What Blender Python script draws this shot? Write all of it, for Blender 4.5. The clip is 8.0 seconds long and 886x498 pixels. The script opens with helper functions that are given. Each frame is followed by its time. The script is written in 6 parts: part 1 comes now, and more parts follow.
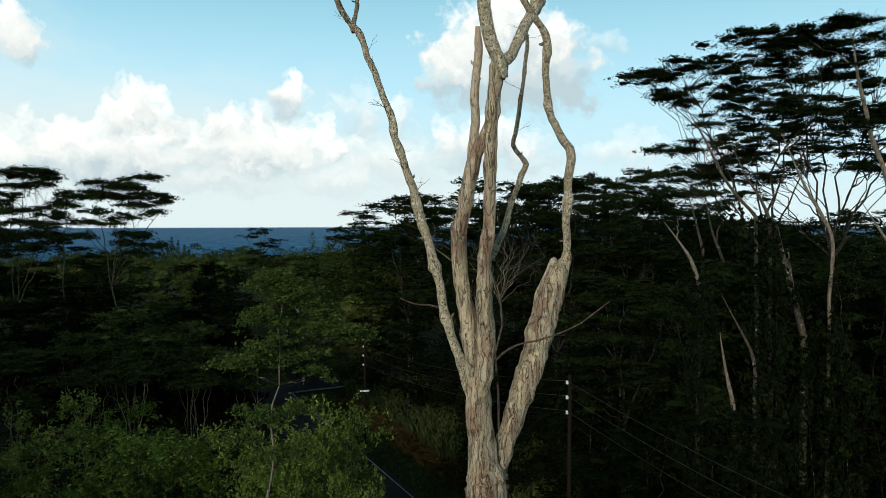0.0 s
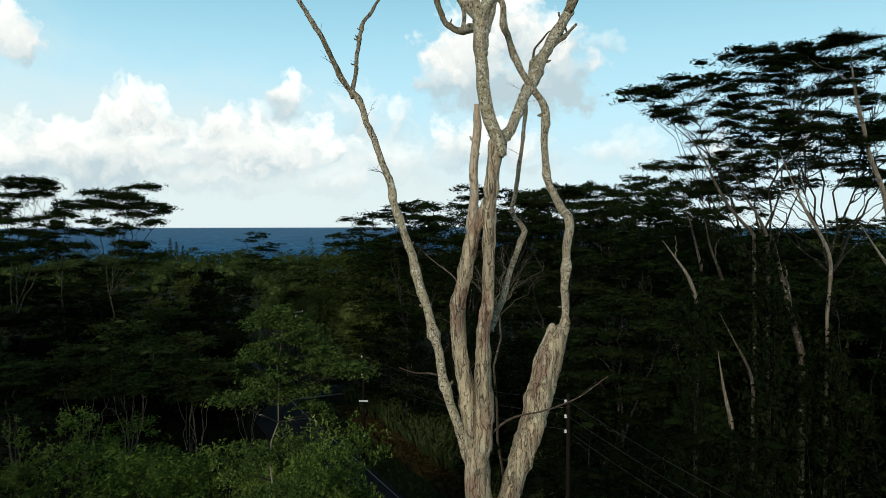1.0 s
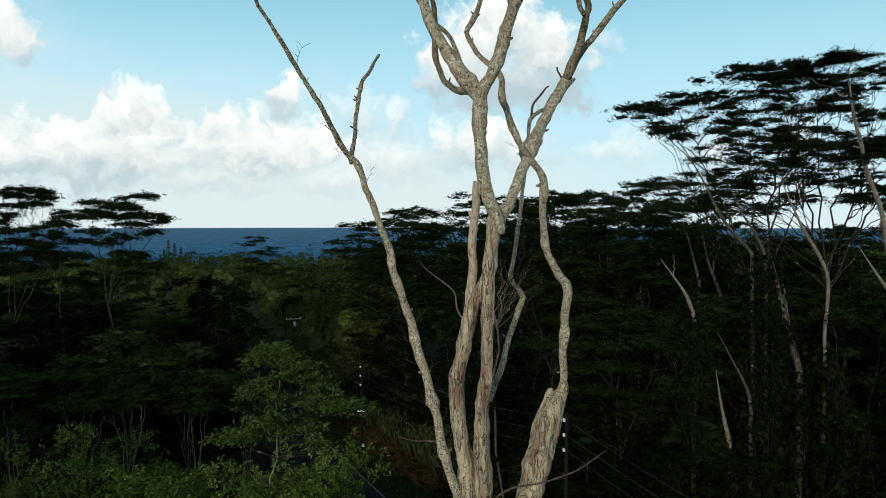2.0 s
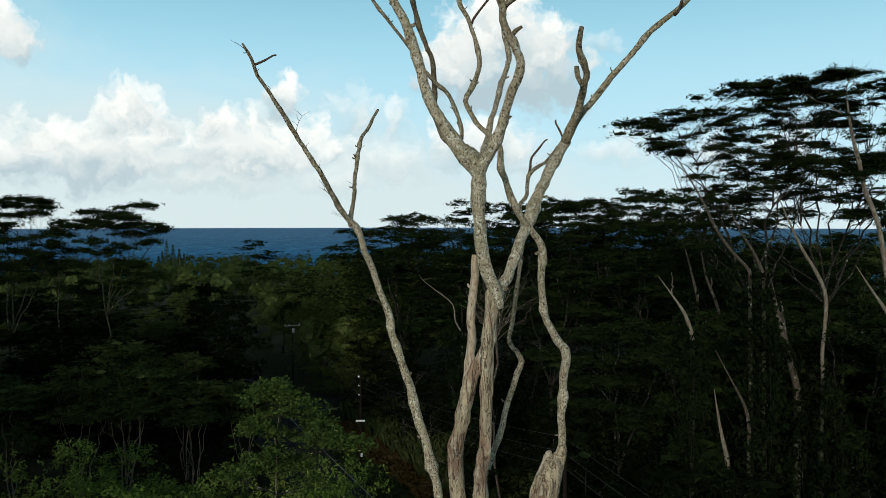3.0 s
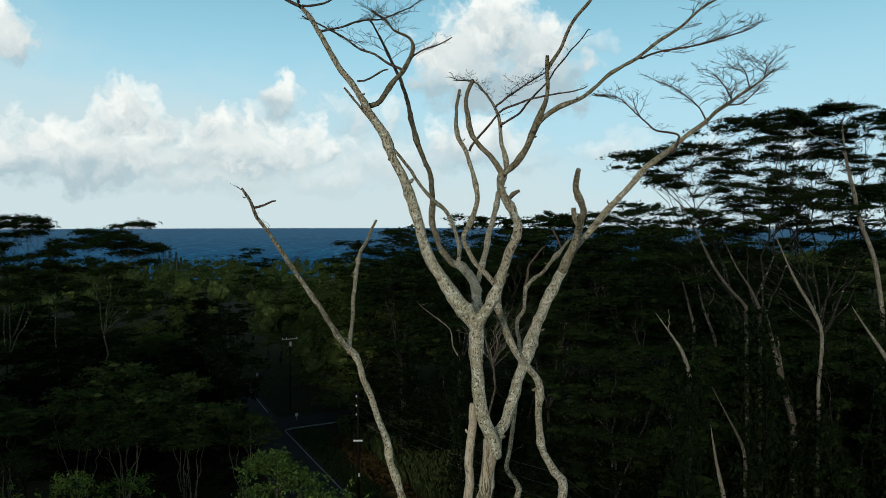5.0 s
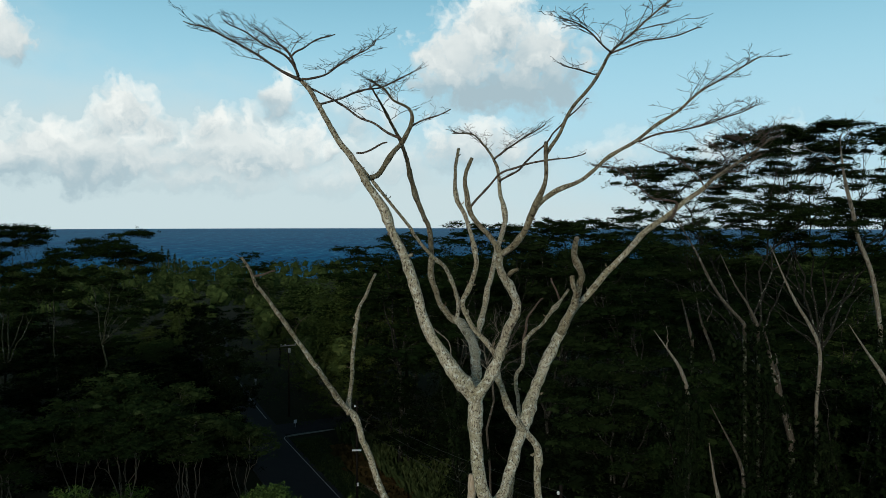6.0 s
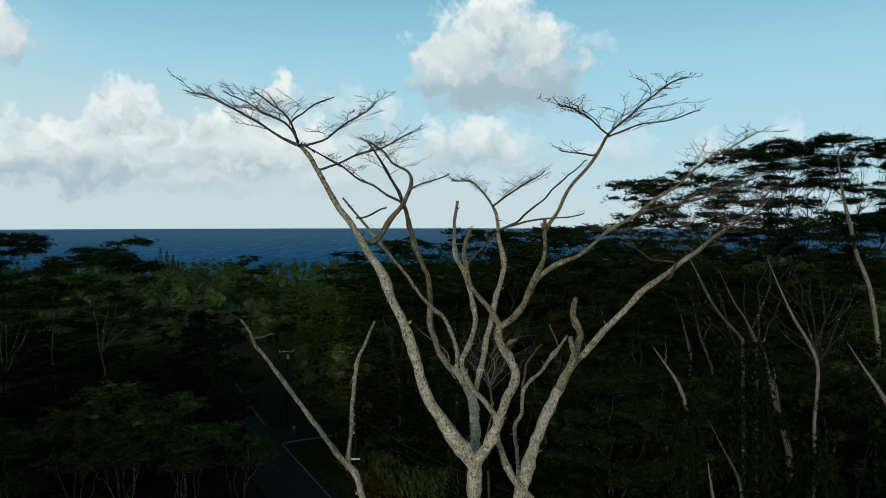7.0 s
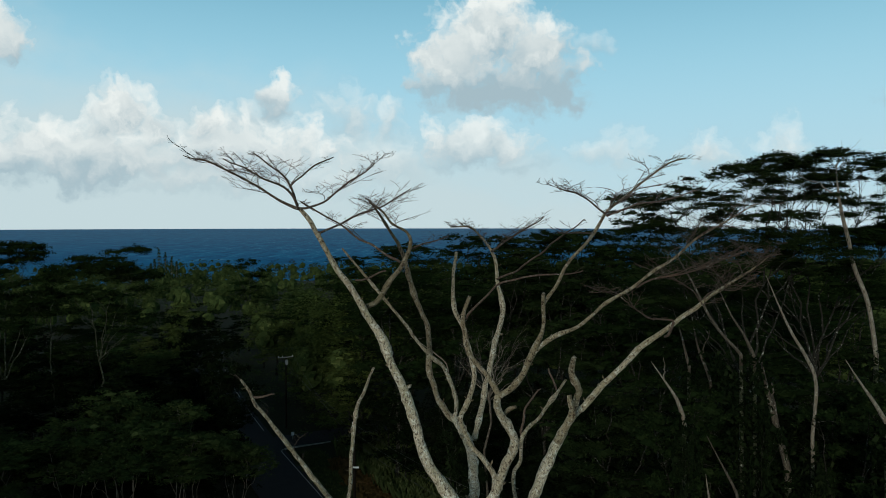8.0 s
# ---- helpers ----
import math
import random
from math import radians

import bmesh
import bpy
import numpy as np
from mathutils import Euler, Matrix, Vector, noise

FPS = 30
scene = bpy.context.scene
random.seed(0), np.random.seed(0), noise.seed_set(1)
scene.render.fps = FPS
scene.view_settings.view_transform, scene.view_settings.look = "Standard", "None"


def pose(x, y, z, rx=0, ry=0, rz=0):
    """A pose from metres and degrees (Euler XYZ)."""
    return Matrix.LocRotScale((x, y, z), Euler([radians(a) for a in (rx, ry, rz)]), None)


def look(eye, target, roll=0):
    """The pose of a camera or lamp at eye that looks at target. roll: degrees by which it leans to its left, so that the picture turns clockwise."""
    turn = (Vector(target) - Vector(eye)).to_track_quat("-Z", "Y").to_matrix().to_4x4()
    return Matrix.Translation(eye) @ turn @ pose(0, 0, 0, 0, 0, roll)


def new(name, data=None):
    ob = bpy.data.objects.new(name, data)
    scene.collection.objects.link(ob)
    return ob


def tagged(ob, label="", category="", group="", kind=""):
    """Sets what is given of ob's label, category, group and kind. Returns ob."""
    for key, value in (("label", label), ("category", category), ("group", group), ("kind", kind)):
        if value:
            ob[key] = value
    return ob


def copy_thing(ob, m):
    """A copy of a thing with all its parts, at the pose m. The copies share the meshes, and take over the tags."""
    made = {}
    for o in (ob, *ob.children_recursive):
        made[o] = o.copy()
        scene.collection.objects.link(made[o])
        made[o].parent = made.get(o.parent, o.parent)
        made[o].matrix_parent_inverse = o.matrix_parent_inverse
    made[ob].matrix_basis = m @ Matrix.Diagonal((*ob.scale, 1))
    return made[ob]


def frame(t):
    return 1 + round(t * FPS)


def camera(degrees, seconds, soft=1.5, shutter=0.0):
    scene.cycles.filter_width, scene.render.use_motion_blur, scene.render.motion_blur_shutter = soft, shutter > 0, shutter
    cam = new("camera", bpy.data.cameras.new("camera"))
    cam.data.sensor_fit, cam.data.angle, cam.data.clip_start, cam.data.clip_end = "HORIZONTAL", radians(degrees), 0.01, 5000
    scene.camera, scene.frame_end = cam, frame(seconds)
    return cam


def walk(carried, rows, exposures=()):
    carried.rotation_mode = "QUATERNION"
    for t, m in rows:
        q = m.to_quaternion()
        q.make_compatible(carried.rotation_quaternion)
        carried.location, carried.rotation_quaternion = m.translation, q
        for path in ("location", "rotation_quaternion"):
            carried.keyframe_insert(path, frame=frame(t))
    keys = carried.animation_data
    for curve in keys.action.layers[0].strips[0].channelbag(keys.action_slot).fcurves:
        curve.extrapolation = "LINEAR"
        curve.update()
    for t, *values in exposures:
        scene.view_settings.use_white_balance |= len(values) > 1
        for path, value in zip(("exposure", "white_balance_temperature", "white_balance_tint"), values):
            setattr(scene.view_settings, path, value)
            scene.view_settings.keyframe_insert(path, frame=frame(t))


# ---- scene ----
cam = camera(64.0, 8.0, soft=0.7)
# seconds, metres aside, metres up, degrees of turn: a slow vertical climb
RISE = [
    (0.0, 0.0, 24.0, 0.0), (0.5, -0.003, 24.53, -0.06), (1.0, -0.006, 25.05, -0.115), (1.5, -0.009, 25.58, -0.18),
    (3.0, -0.019, 27.12, -0.37), (3.5, -0.022, 27.63, -0.42), (4.0, -0.025, 28.14, -0.47), (4.5, -0.028, 28.67, -0.53),
    (6.0, -0.037, 30.20, -0.70), (6.5, -0.041, 30.67, -0.755), (7.0, -0.044, 31.11, -0.81), (7.5, -0.047, 31.54, -0.87),
    (8.0, -0.05, 31.99, -0.92),
]
walk(cam, [(t, pose(x, 0, z, 90 - 2.28, 0, turn)) for t, x, z, turn in RISE],
     exposures=[(0.0, 0.25, 6750, 9), (8.0, -0.15, 6300, 5)])

# ---- sky and sun ----
SKY_STRENGTH, SKY_TINT = 0.05, (1.0, 1.08, 1.0)
SUN_AZ, SUN_EL = -162.0, 16.0   # degrees from +y towards +x; behind the camera on its left
world = bpy.data.worlds.new("sky")
scene.world = world
world.use_nodes = True
wt = world.node_tree
wt.nodes.clear()


def math_node(tree, op, a, b=None, clamp=False):
    n = tree.nodes.new("ShaderNodeMath")
    n.operation, n.use_clamp = op, clamp
    for i, v in enumerate((a, b)):
        if v is None:
            continue
        if isinstance(v, (int, float)):
            n.inputs[i].default_value = v
        else:
            tree.links.new(v, n.inputs[i])
    return n.outputs[0]


def vec_node(tree, op, a, b=None):
    n = tree.nodes.new("ShaderNodeVectorMath")
    n.operation = op
    for i, v in enumerate((a, b)):
        if v is None:
            continue
        if isinstance(v, tuple):
            n.inputs[i].default_value = v
        else:
            tree.links.new(v, n.inputs[i])
    return n.outputs["Value"] if op == "LENGTH" else n.outputs[0]


# cumulus heaps: azimuth, elevation, half width, height (degrees), opacity, brightness of the heap as a whole
HEAPS = [
    (2.0, 12.1, 3.6, 4.6, 1.00, -0.06), (4.7, 14.4, 4.3, 4.4, 1.00, 0.00), (8.3, 12.6, 3.4, 4.4, 1.00, -0.14), (0.4, 10.6, 2.2, 2.0, 0.90, -0.20),
    (5.2, 9.9, 5.6, 3.0, 1.00, -0.48), (9.6, 10.2, 3.0, 2.6, 0.95, -0.40), (12.7, 12.9, 1.7, 1.5, 0.45, 0.00), (3.4, 5.9, 4.8, 2.6, 0.85, 0.0),
    (1.1, 4.8, 3.2, 1.4, 0.50, -0.30), (6.8, 4.5, 3.2, 1.2, 0.45, -0.30), (-23.4, 8.0, 2.3, 2.8, 1.00, 0.00), (-25.1, 6.7, 1.9, 2.2, 0.95, 0.00),
]
HEAPS += [
    (-21.4, 6.8, 1.5, 2.6, 0.95, 0.00), (-17.9, 7.2, 1.7, 2.4, 1.00, 0.00), (-11.8, 9.6, 1.4, 2.6, 0.95, 0.00), (-13.5, 7.7, 2.7, 2.4, 0.70, 0.00),
    (-15.7, 7.0, 2.4, 2.2, 0.80, -0.10), (-27.8, 6.0, 1.8, 1.5, 1.00, 0.10), (-29.7, 5.4, 1.3, 1.0, 0.85, 0.00), (-30.3, 12.4, 1.5, 3.6, 1.00, 0.00),
    (-6.9, 8.2, 2.6, 3.0, 0.70, -0.05), (-3.6, 7.8, 1.6, 2.8, 0.70, -0.05), (-8.5, 5.1, 1.0, 1.0, 0.90, 0.10), (-25.5, 4.4, 8.0, 3.2, 0.95, -0.05),
]
HEAPS += [
    (-15.0, 5.0, 8.6, 3.4, 0.92, 0.0), (-18.2, 2.9, 8.0, 1.6, 0.70, 0.0), (-31.0, 4.0, 4.0, 2.6, 0.9, -0.1), (-8.7, 3.3, 6.0, 2.0, 0.65, 0.1),
    (-4.4, 4.6, 5.5, 3.2, 0.55, 0.0), (21.3, 4.7, 2.8, 2.4, 0.75, 0.10), (26.5, 5.2, 2.2, 2.0, 0.72, 0.10), (14.1, 4.9, 3.6, 1.9, 0.55, 0.10),
    (32.7, 8.6, 1.3, 1.3, 0.55, -0.50),
]


def direction(az, el):
    a, e = radians(az), radians(el)
    return (math.sin(a) * math.cos(e), math.cos(a) * math.cos(e), math.sin(e))


def sky_noise(tree, vec, scale, detail, rough=0.6):
    n = tree.nodes.new("ShaderNodeTexNoise")
    n.inputs["Scale"].default_value, n.inputs["Detail"].default_value, n.inputs["Roughness"].default_value = scale, detail, rough
    tree.links.new(vec, n.inputs["Vector"])
    return n


def smooth(tree, value, lo, hi, to=1.0):
    n = tree.nodes.new("ShaderNodeMapRange")
    n.interpolation_type = "SMOOTHSTEP"
    n.inputs[1].default_value, n.inputs[2].default_value, n.inputs[4].default_value = lo, hi, to
    tree.links.new(value, n.inputs[0])
    return n.outputs[0]


coord = wt.nodes.new("ShaderNodeTexCoord")
view = coord.outputs["Generated"]
drift = vec_node(wt, "SUBTRACT", sky_noise(wt, view, 14.0, 3.0).outputs["Color"], (0.5, 0.5, 0.5))
curl = vec_node(wt, "SUBTRACT", sky_noise(wt, view, 52.0, 4.0).outputs["Color"], (0.5, 0.5, 0.5))
bent_view = vec_node(wt, "ADD", view, vec_node(wt, "ADD", vec_node(wt, "MULTIPLY", drift, (0.075, 0.075, 0.075)), vec_node(wt, "MULTIPLY", curl, (0.026, 0.026, 0.026))))
puffs = sky_noise(wt, bent_view, 34.0, 7.0, 0.52).outputs["Fac"]
billow = math_node(wt, "MULTIPLY", math_node(wt, "SUBTRACT", puffs, 0.5), 1.5)
cover = lit_sum = weight_sum = None
for az, el, hw, hh, opacity, bright in HEAPS:
    q = vec_node(wt, "SUBTRACT", bent_view, direction(az, el))
    q = vec_node(wt, "MULTIPLY", q, (1 / radians(hw), 1 / radians(hw), 1 / radians(hh)))
    xyz = wt.nodes.new("ShaderNodeSeparateXYZ")
    wt.links.new(q, xyz.inputs[0])
    up = math_node(wt, "MAXIMUM", xyz.outputs[2], math_node(wt, "MULTIPLY", xyz.outputs[2], -1.5))
    flat = wt.nodes.new("ShaderNodeCombineXYZ")
    for i, v in enumerate((xyz.outputs[0], xyz.outputs[1], up)):
        wt.links.new(v, flat.inputs[i])
    near = math_node(wt, "ADD", math_node(wt, "SUBTRACT", 1.0, vec_node(wt, "LENGTH", flat.outputs[0])), billow)
    edge = 0.55 if opacity > 0.8 else 1.0
    v = smooth(wt, near, -0.15, edge, opacity)
    high = math_node(wt, "ADD", math_node(wt, "MULTIPLY", xyz.outputs[2], 0.80), 0.40 + bright)
    w = math_node(wt, "MULTIPLY", v, v)
    cover = v if cover is None else math_node(wt, "MAXIMUM", cover, v)
    lit = math_node(wt, "MULTIPLY", high, w)
    lit_sum = lit if lit_sum is None else math_node(wt, "ADD", lit_sum, lit)
    weight_sum = w if weight_sum is None else math_node(wt, "ADD", weight_sum, w)
# the same sort of broken cloud everywhere else
elsewhere = wt.nodes.new("ShaderNodeSeparateXYZ")
wt.links.new(view, elsewhere.inputs[0])
wide = sky_noise(wt, vec_node(wt, "MULTIPLY", bent_view, (1.0, 1.0, 2.2)), 2.6, 8.0).outputs["Fac"]
away = math_node(wt, "MULTIPLY", math_node(wt, "SUBTRACT", 0.72, elsewhere.outputs[1], True), 3.0, True)
aloft = math_node(wt, "MULTIPLY", math_node(wt, "SUBTRACT", elsewhere.outputs[2], 0.42, True), 5.0, True)
rest = math_node(wt, "MULTIPLY", smooth(wt, wide, 0.60, 0.70), math_node(wt, "MAXIMUM", away, aloft))
cover = math_node(wt, "MAXIMUM", cover, rest)
body = math_node(wt, "DIVIDE", lit_sum, math_node(wt, "MAXIMUM", weight_sum, 0.02))
body = math_node(wt, "ADD", body, math_node(wt, "MULTIPLY", math_node(wt, "SUBTRACT", puffs, 0.5), 0.8))
tone = wt.nodes.new("ShaderNodeValToRGB")
tone.color_ramp.elements[0].position, tone.color_ramp.elements[0].color = 0.05, (0.44, 0.56, 0.625, 1)
tone.color_ramp.elements[1].position, tone.color_ramp.elements[1].color = 0.85, (0.98, 0.99, 0.965, 1)
between = tone.color_ramp.elements.new(0.45)
between.color = (0.74, 0.79, 0.80, 1)
wt.links.new(body, tone.inputs[0])
sky = wt.nodes.new("ShaderNodeTexSky")
sky.sky_type, sky.sun_disc = "NISHITA", False
sky.sun_elevation, sky.sun_rotation = radians(SUN_EL), radians(SUN_AZ)
sky.altitude, sky.air_density, sky.dust_density, sky.ozone_density = 60, 0.9, 0.2, 0.5
# low veil: a pale cloud bank over the sea, ragged on top and thinning to the right
split = wt.nodes.new("ShaderNodeSeparateXYZ")
wt.links.new(coord.outputs["Generated"], split.inputs[0])
ragged = wt.nodes.new("ShaderNodeTexNoise")
ragged.inputs["Scale"].default_value, ragged.inputs["Detail"].default_value = 7.0, 6.0
wt.links.new(vec_node(wt, "MULTIPLY", coord.outputs["Generated"], (1.0, 1.0, 1.8)), ragged.inputs["Vector"])
height = math_node(wt, "ADD", split.outputs[2], math_node(wt, "MULTIPLY", math_node(wt, "ADD", split.outputs[0], 0.34), 0.17))
height = math_node(wt, "ADD", height, math_node(wt, "MULTIPLY", math_node(wt, "SUBTRACT", ragged.outputs["Fac"], 0.5), 0.20))
veil = wt.nodes.new("ShaderNodeMapRange")
veil.interpolation_type = "SMOOTHSTEP"
for i, v in ((1, 0.24), (2, 0.07), (3, 0.0), (4, 0.9)):
    veil.inputs[i].default_value = v
wt.links.new(height, veil.inputs[0])
# thin haze that pales the blue towards the horizon
haze = wt.nodes.new("ShaderNodeMapRange")
haze.interpolation_type = "SMOOTHSTEP"
for i, v in ((1, 0.60), (2, 0.12), (3, 0.0), (4, 1.0)):
    haze.inputs[i].default_value = v
wt.links.new(split.outputs[2], haze.inputs[0])
hue = wt.nodes.new("ShaderNodeValToRGB")
hue.color_ramp.elements[0].position, hue.color_ramp.elements[0].color = 0.0, (0.60, 0.78, 0.85, 1)
hue.color_ramp.elements[1].position, hue.color_ramp.elements[1].color = 0.34, (0.29, 0.68, 0.90, 1)
wt.links.new(split.outputs[2], hue.inputs[0])
bg_haze, mix_h = wt.nodes.new("ShaderNodeBackground"), wt.nodes.new("ShaderNodeMixShader")
wt.links.new(hue.outputs[0], bg_haze.inputs[0])
bg_sky, bg_cloud, bg_veil = (wt.nodes.new("ShaderNodeBackground") for _ in range(3))
mix_a, mix_b = wt.nodes.new("ShaderNodeMixShader"), wt.nodes.new("ShaderNodeMixShader")
tint = wt.nodes.new("ShaderNodeVectorMath")
tint.operation = "MULTIPLY"
tint.inputs[1].default_value = SKY_TINT
wt.links.new(sky.outputs[0], tint.inputs[0])
bg_sky.inputs[1].default_value, bg_cloud.inputs[1].default_value, bg_veil.inputs[1].default_value = SKY_STRENGTH, 0.99, 0.94
bg_veil.inputs[0].default_value = (0.69, 0.80, 0.83, 1)
wt.links.new(tint.outputs[0], bg_sky.inputs[0])
wt.links.new(tone.outputs[0], bg_cloud.inputs[0])
wt.links.new(veil.outputs[0], mix_a.inputs[0])
wt.links.new(haze.outputs[0], mix_h.inputs[0])
wt.links.new(bg_sky.outputs[0], mix_h.inputs[1])
wt.links.new(bg_haze.outputs[0], mix_h.inputs[2])
wt.links.new(mix_h.outputs[0], mix_a.inputs[1])
wt.links.new(bg_veil.outputs[0], mix_a.inputs[2])
wt.links.new(cover, mix_b.inputs[0])
wt.links.new(mix_a.outputs[0], mix_b.inputs[1])
wt.links.new(bg_cloud.outputs[0], mix_b.inputs[2])
wt.links.new(mix_b.outputs[0], wt.nodes.new("ShaderNodeOutputWorld").inputs[0])

sun = new("sun", bpy.data.lights.new("sun", "SUN"))
sun.data.energy, sun.data.angle, sun.data.color = 1.75, radians(10), (1.0, 0.935, 0.82)
sd = Vector(direction(SUN_AZ, SUN_EL))
sun.matrix_world = look(sd * 60, (0, 0, 0))


# ---- materials ----
def material(name):
    m = bpy.data.materials.new(name)
    m.use_nodes = True
    t = m.node_tree
    return m, t, t.nodes["Principled BSDF"]


def noise_tex(t, scale, detail=4.0, vec=None, rough=0.55):
    n = t.nodes.new("ShaderNodeTexNoise")
    n.inputs["Scale"].default_value, n.inputs["Detail"].default_value, n.inputs["Roughness"].default_value = scale, detail, rough
    if vec is not None:
        t.links.new(vec, n.inputs["Vector"])
    return n.outputs["Fac"]


def ramp(t, fac, *stops):
    n = t.nodes.new("ShaderNodeValToRGB")
    e = n.color_ramp.elements
    while len(e) < len(stops):
        e.new(0.5)
    for el, (p, c) in zip(e, stops):
        el.position, el.color = p, (*c, 1)
    t.links.new(fac, n.inputs[0])
    return n.outputs[0]


def mix_col(t, fac, a, b, mode="MIX"):
    n = t.nodes.new("ShaderNodeMix")
    n.data_type, n.blend_type = "RGBA", mode
    for i, v in ((0, fac), (6, a), (7, b)):
        if isinstance(v, (int, float)):
            n.inputs[i].default_value = v
        elif isinstance(v, tuple):
            n.inputs[i].default_value = (*v, 1)
        else:
            t.links.new(v, n.inputs[i])
    return n.outputs[2]


def bump(t, p, height, strength, distance):
    n = t.nodes.new("ShaderNodeBump")
    n.inputs["Strength"].default_value, n.inputs["Distance"].default_value = strength, distance
    t.links.new(height, n.inputs["Height"])
    t.links.new(n.outputs[0], p.inputs["Normal"])


def stretched(t, sx, sy, sz):
    c = t.nodes.new("ShaderNodeTexCoord")
    return vec_node(t, "MULTIPLY", c.outputs["Object"], (sx, sy, sz))


def bark(name, light, mid, dark, grain=1.0, warm=(0.30, 0.17, 0.09)):
    m, t, p = material(name)
    long_v = stretched(t, 1.0, 1.0, 0.16)
    cracks = noise_tex(t, 26 * grain, 6, long_v, 0.65)
    patch = noise_tex(t, 2.2 * grain, 5, stretched(t, 1.0, 1.0, 0.55))
    lichen = noise_tex(t, 9 * grain, 6, stretched(t, 1.0, 1.0, 0.8), 0.7)
    base = ramp(t, cracks, (0.34, dark), (0.47, mid), (0.68, light))
    col = mix_col(t, ramp(t, patch, (0.52, (0, 0, 0)), (0.68, (1, 1, 1))), base, mix_col(t, 0.6, base, warm))
    col = mix_col(t, ramp(t, lichen, (0.57, (0, 0, 0)), (0.66, (0.55, 0.55, 0.55))), col, (0.42, 0.43, 0.36))
    t.links.new(col, p.inputs["Base Color"])
    p.inputs["Roughness"].default_value = 0.88
    p.inputs["Specular IOR Level"].default_value = 0.15
    bump(t, p, cracks, 0.9, 0.03 / grain)
    return m


def foliage(name, dark, light, tip, gloss=0.7, through_light=0.12):
    """Leaves: each leaf a little different, with lighter flushes in patches."""
    m, t, p = material(name)
    geo = t.nodes.new("ShaderNodeNewGeometry")
    info = t.nodes.new("ShaderNodeObjectInfo")
    c = t.nodes.new("ShaderNodeTexCoord")
    flush = noise_tex(t, 0.9, 4, c.outputs["Object"])
    col = ramp(t, geo.outputs["Random Per Island"], (0.0, dark), (0.88, light), (1.0, tip))
    col = mix_col(t, ramp(t, flush, (0.45, (0, 0, 0)), (0.7, (0.55, 0.55, 0.55))), col, light)
    vary = ramp(t, info.outputs["Random"], (0.0, (0.75, 0.85, 0.7)), (1.0, (1.15, 1.08, 1.0)))
    col = mix_col(t, 1.0, col, vary, "MULTIPLY")
    t.links.new(col, p.inputs["Base Color"])
    p.inputs["Roughness"].default_value = gloss
    p.inputs["Specular IOR Level"].default_value = 0.0
    tr, mx = t.nodes.new("ShaderNodeBsdfTranslucent"), t.nodes.new("ShaderNodeMixShader")
    t.links.new(col, tr.inputs[0])
    mx.inputs[0].default_value = through_light
    out = t.nodes["Material Output"]
    t.links.new(p.outputs[0], mx.inputs[1])
    t.links.new(tr.outputs[0], mx.inputs[2])
    t.links.new(mx.outputs[0], out.inputs[0])
    return m


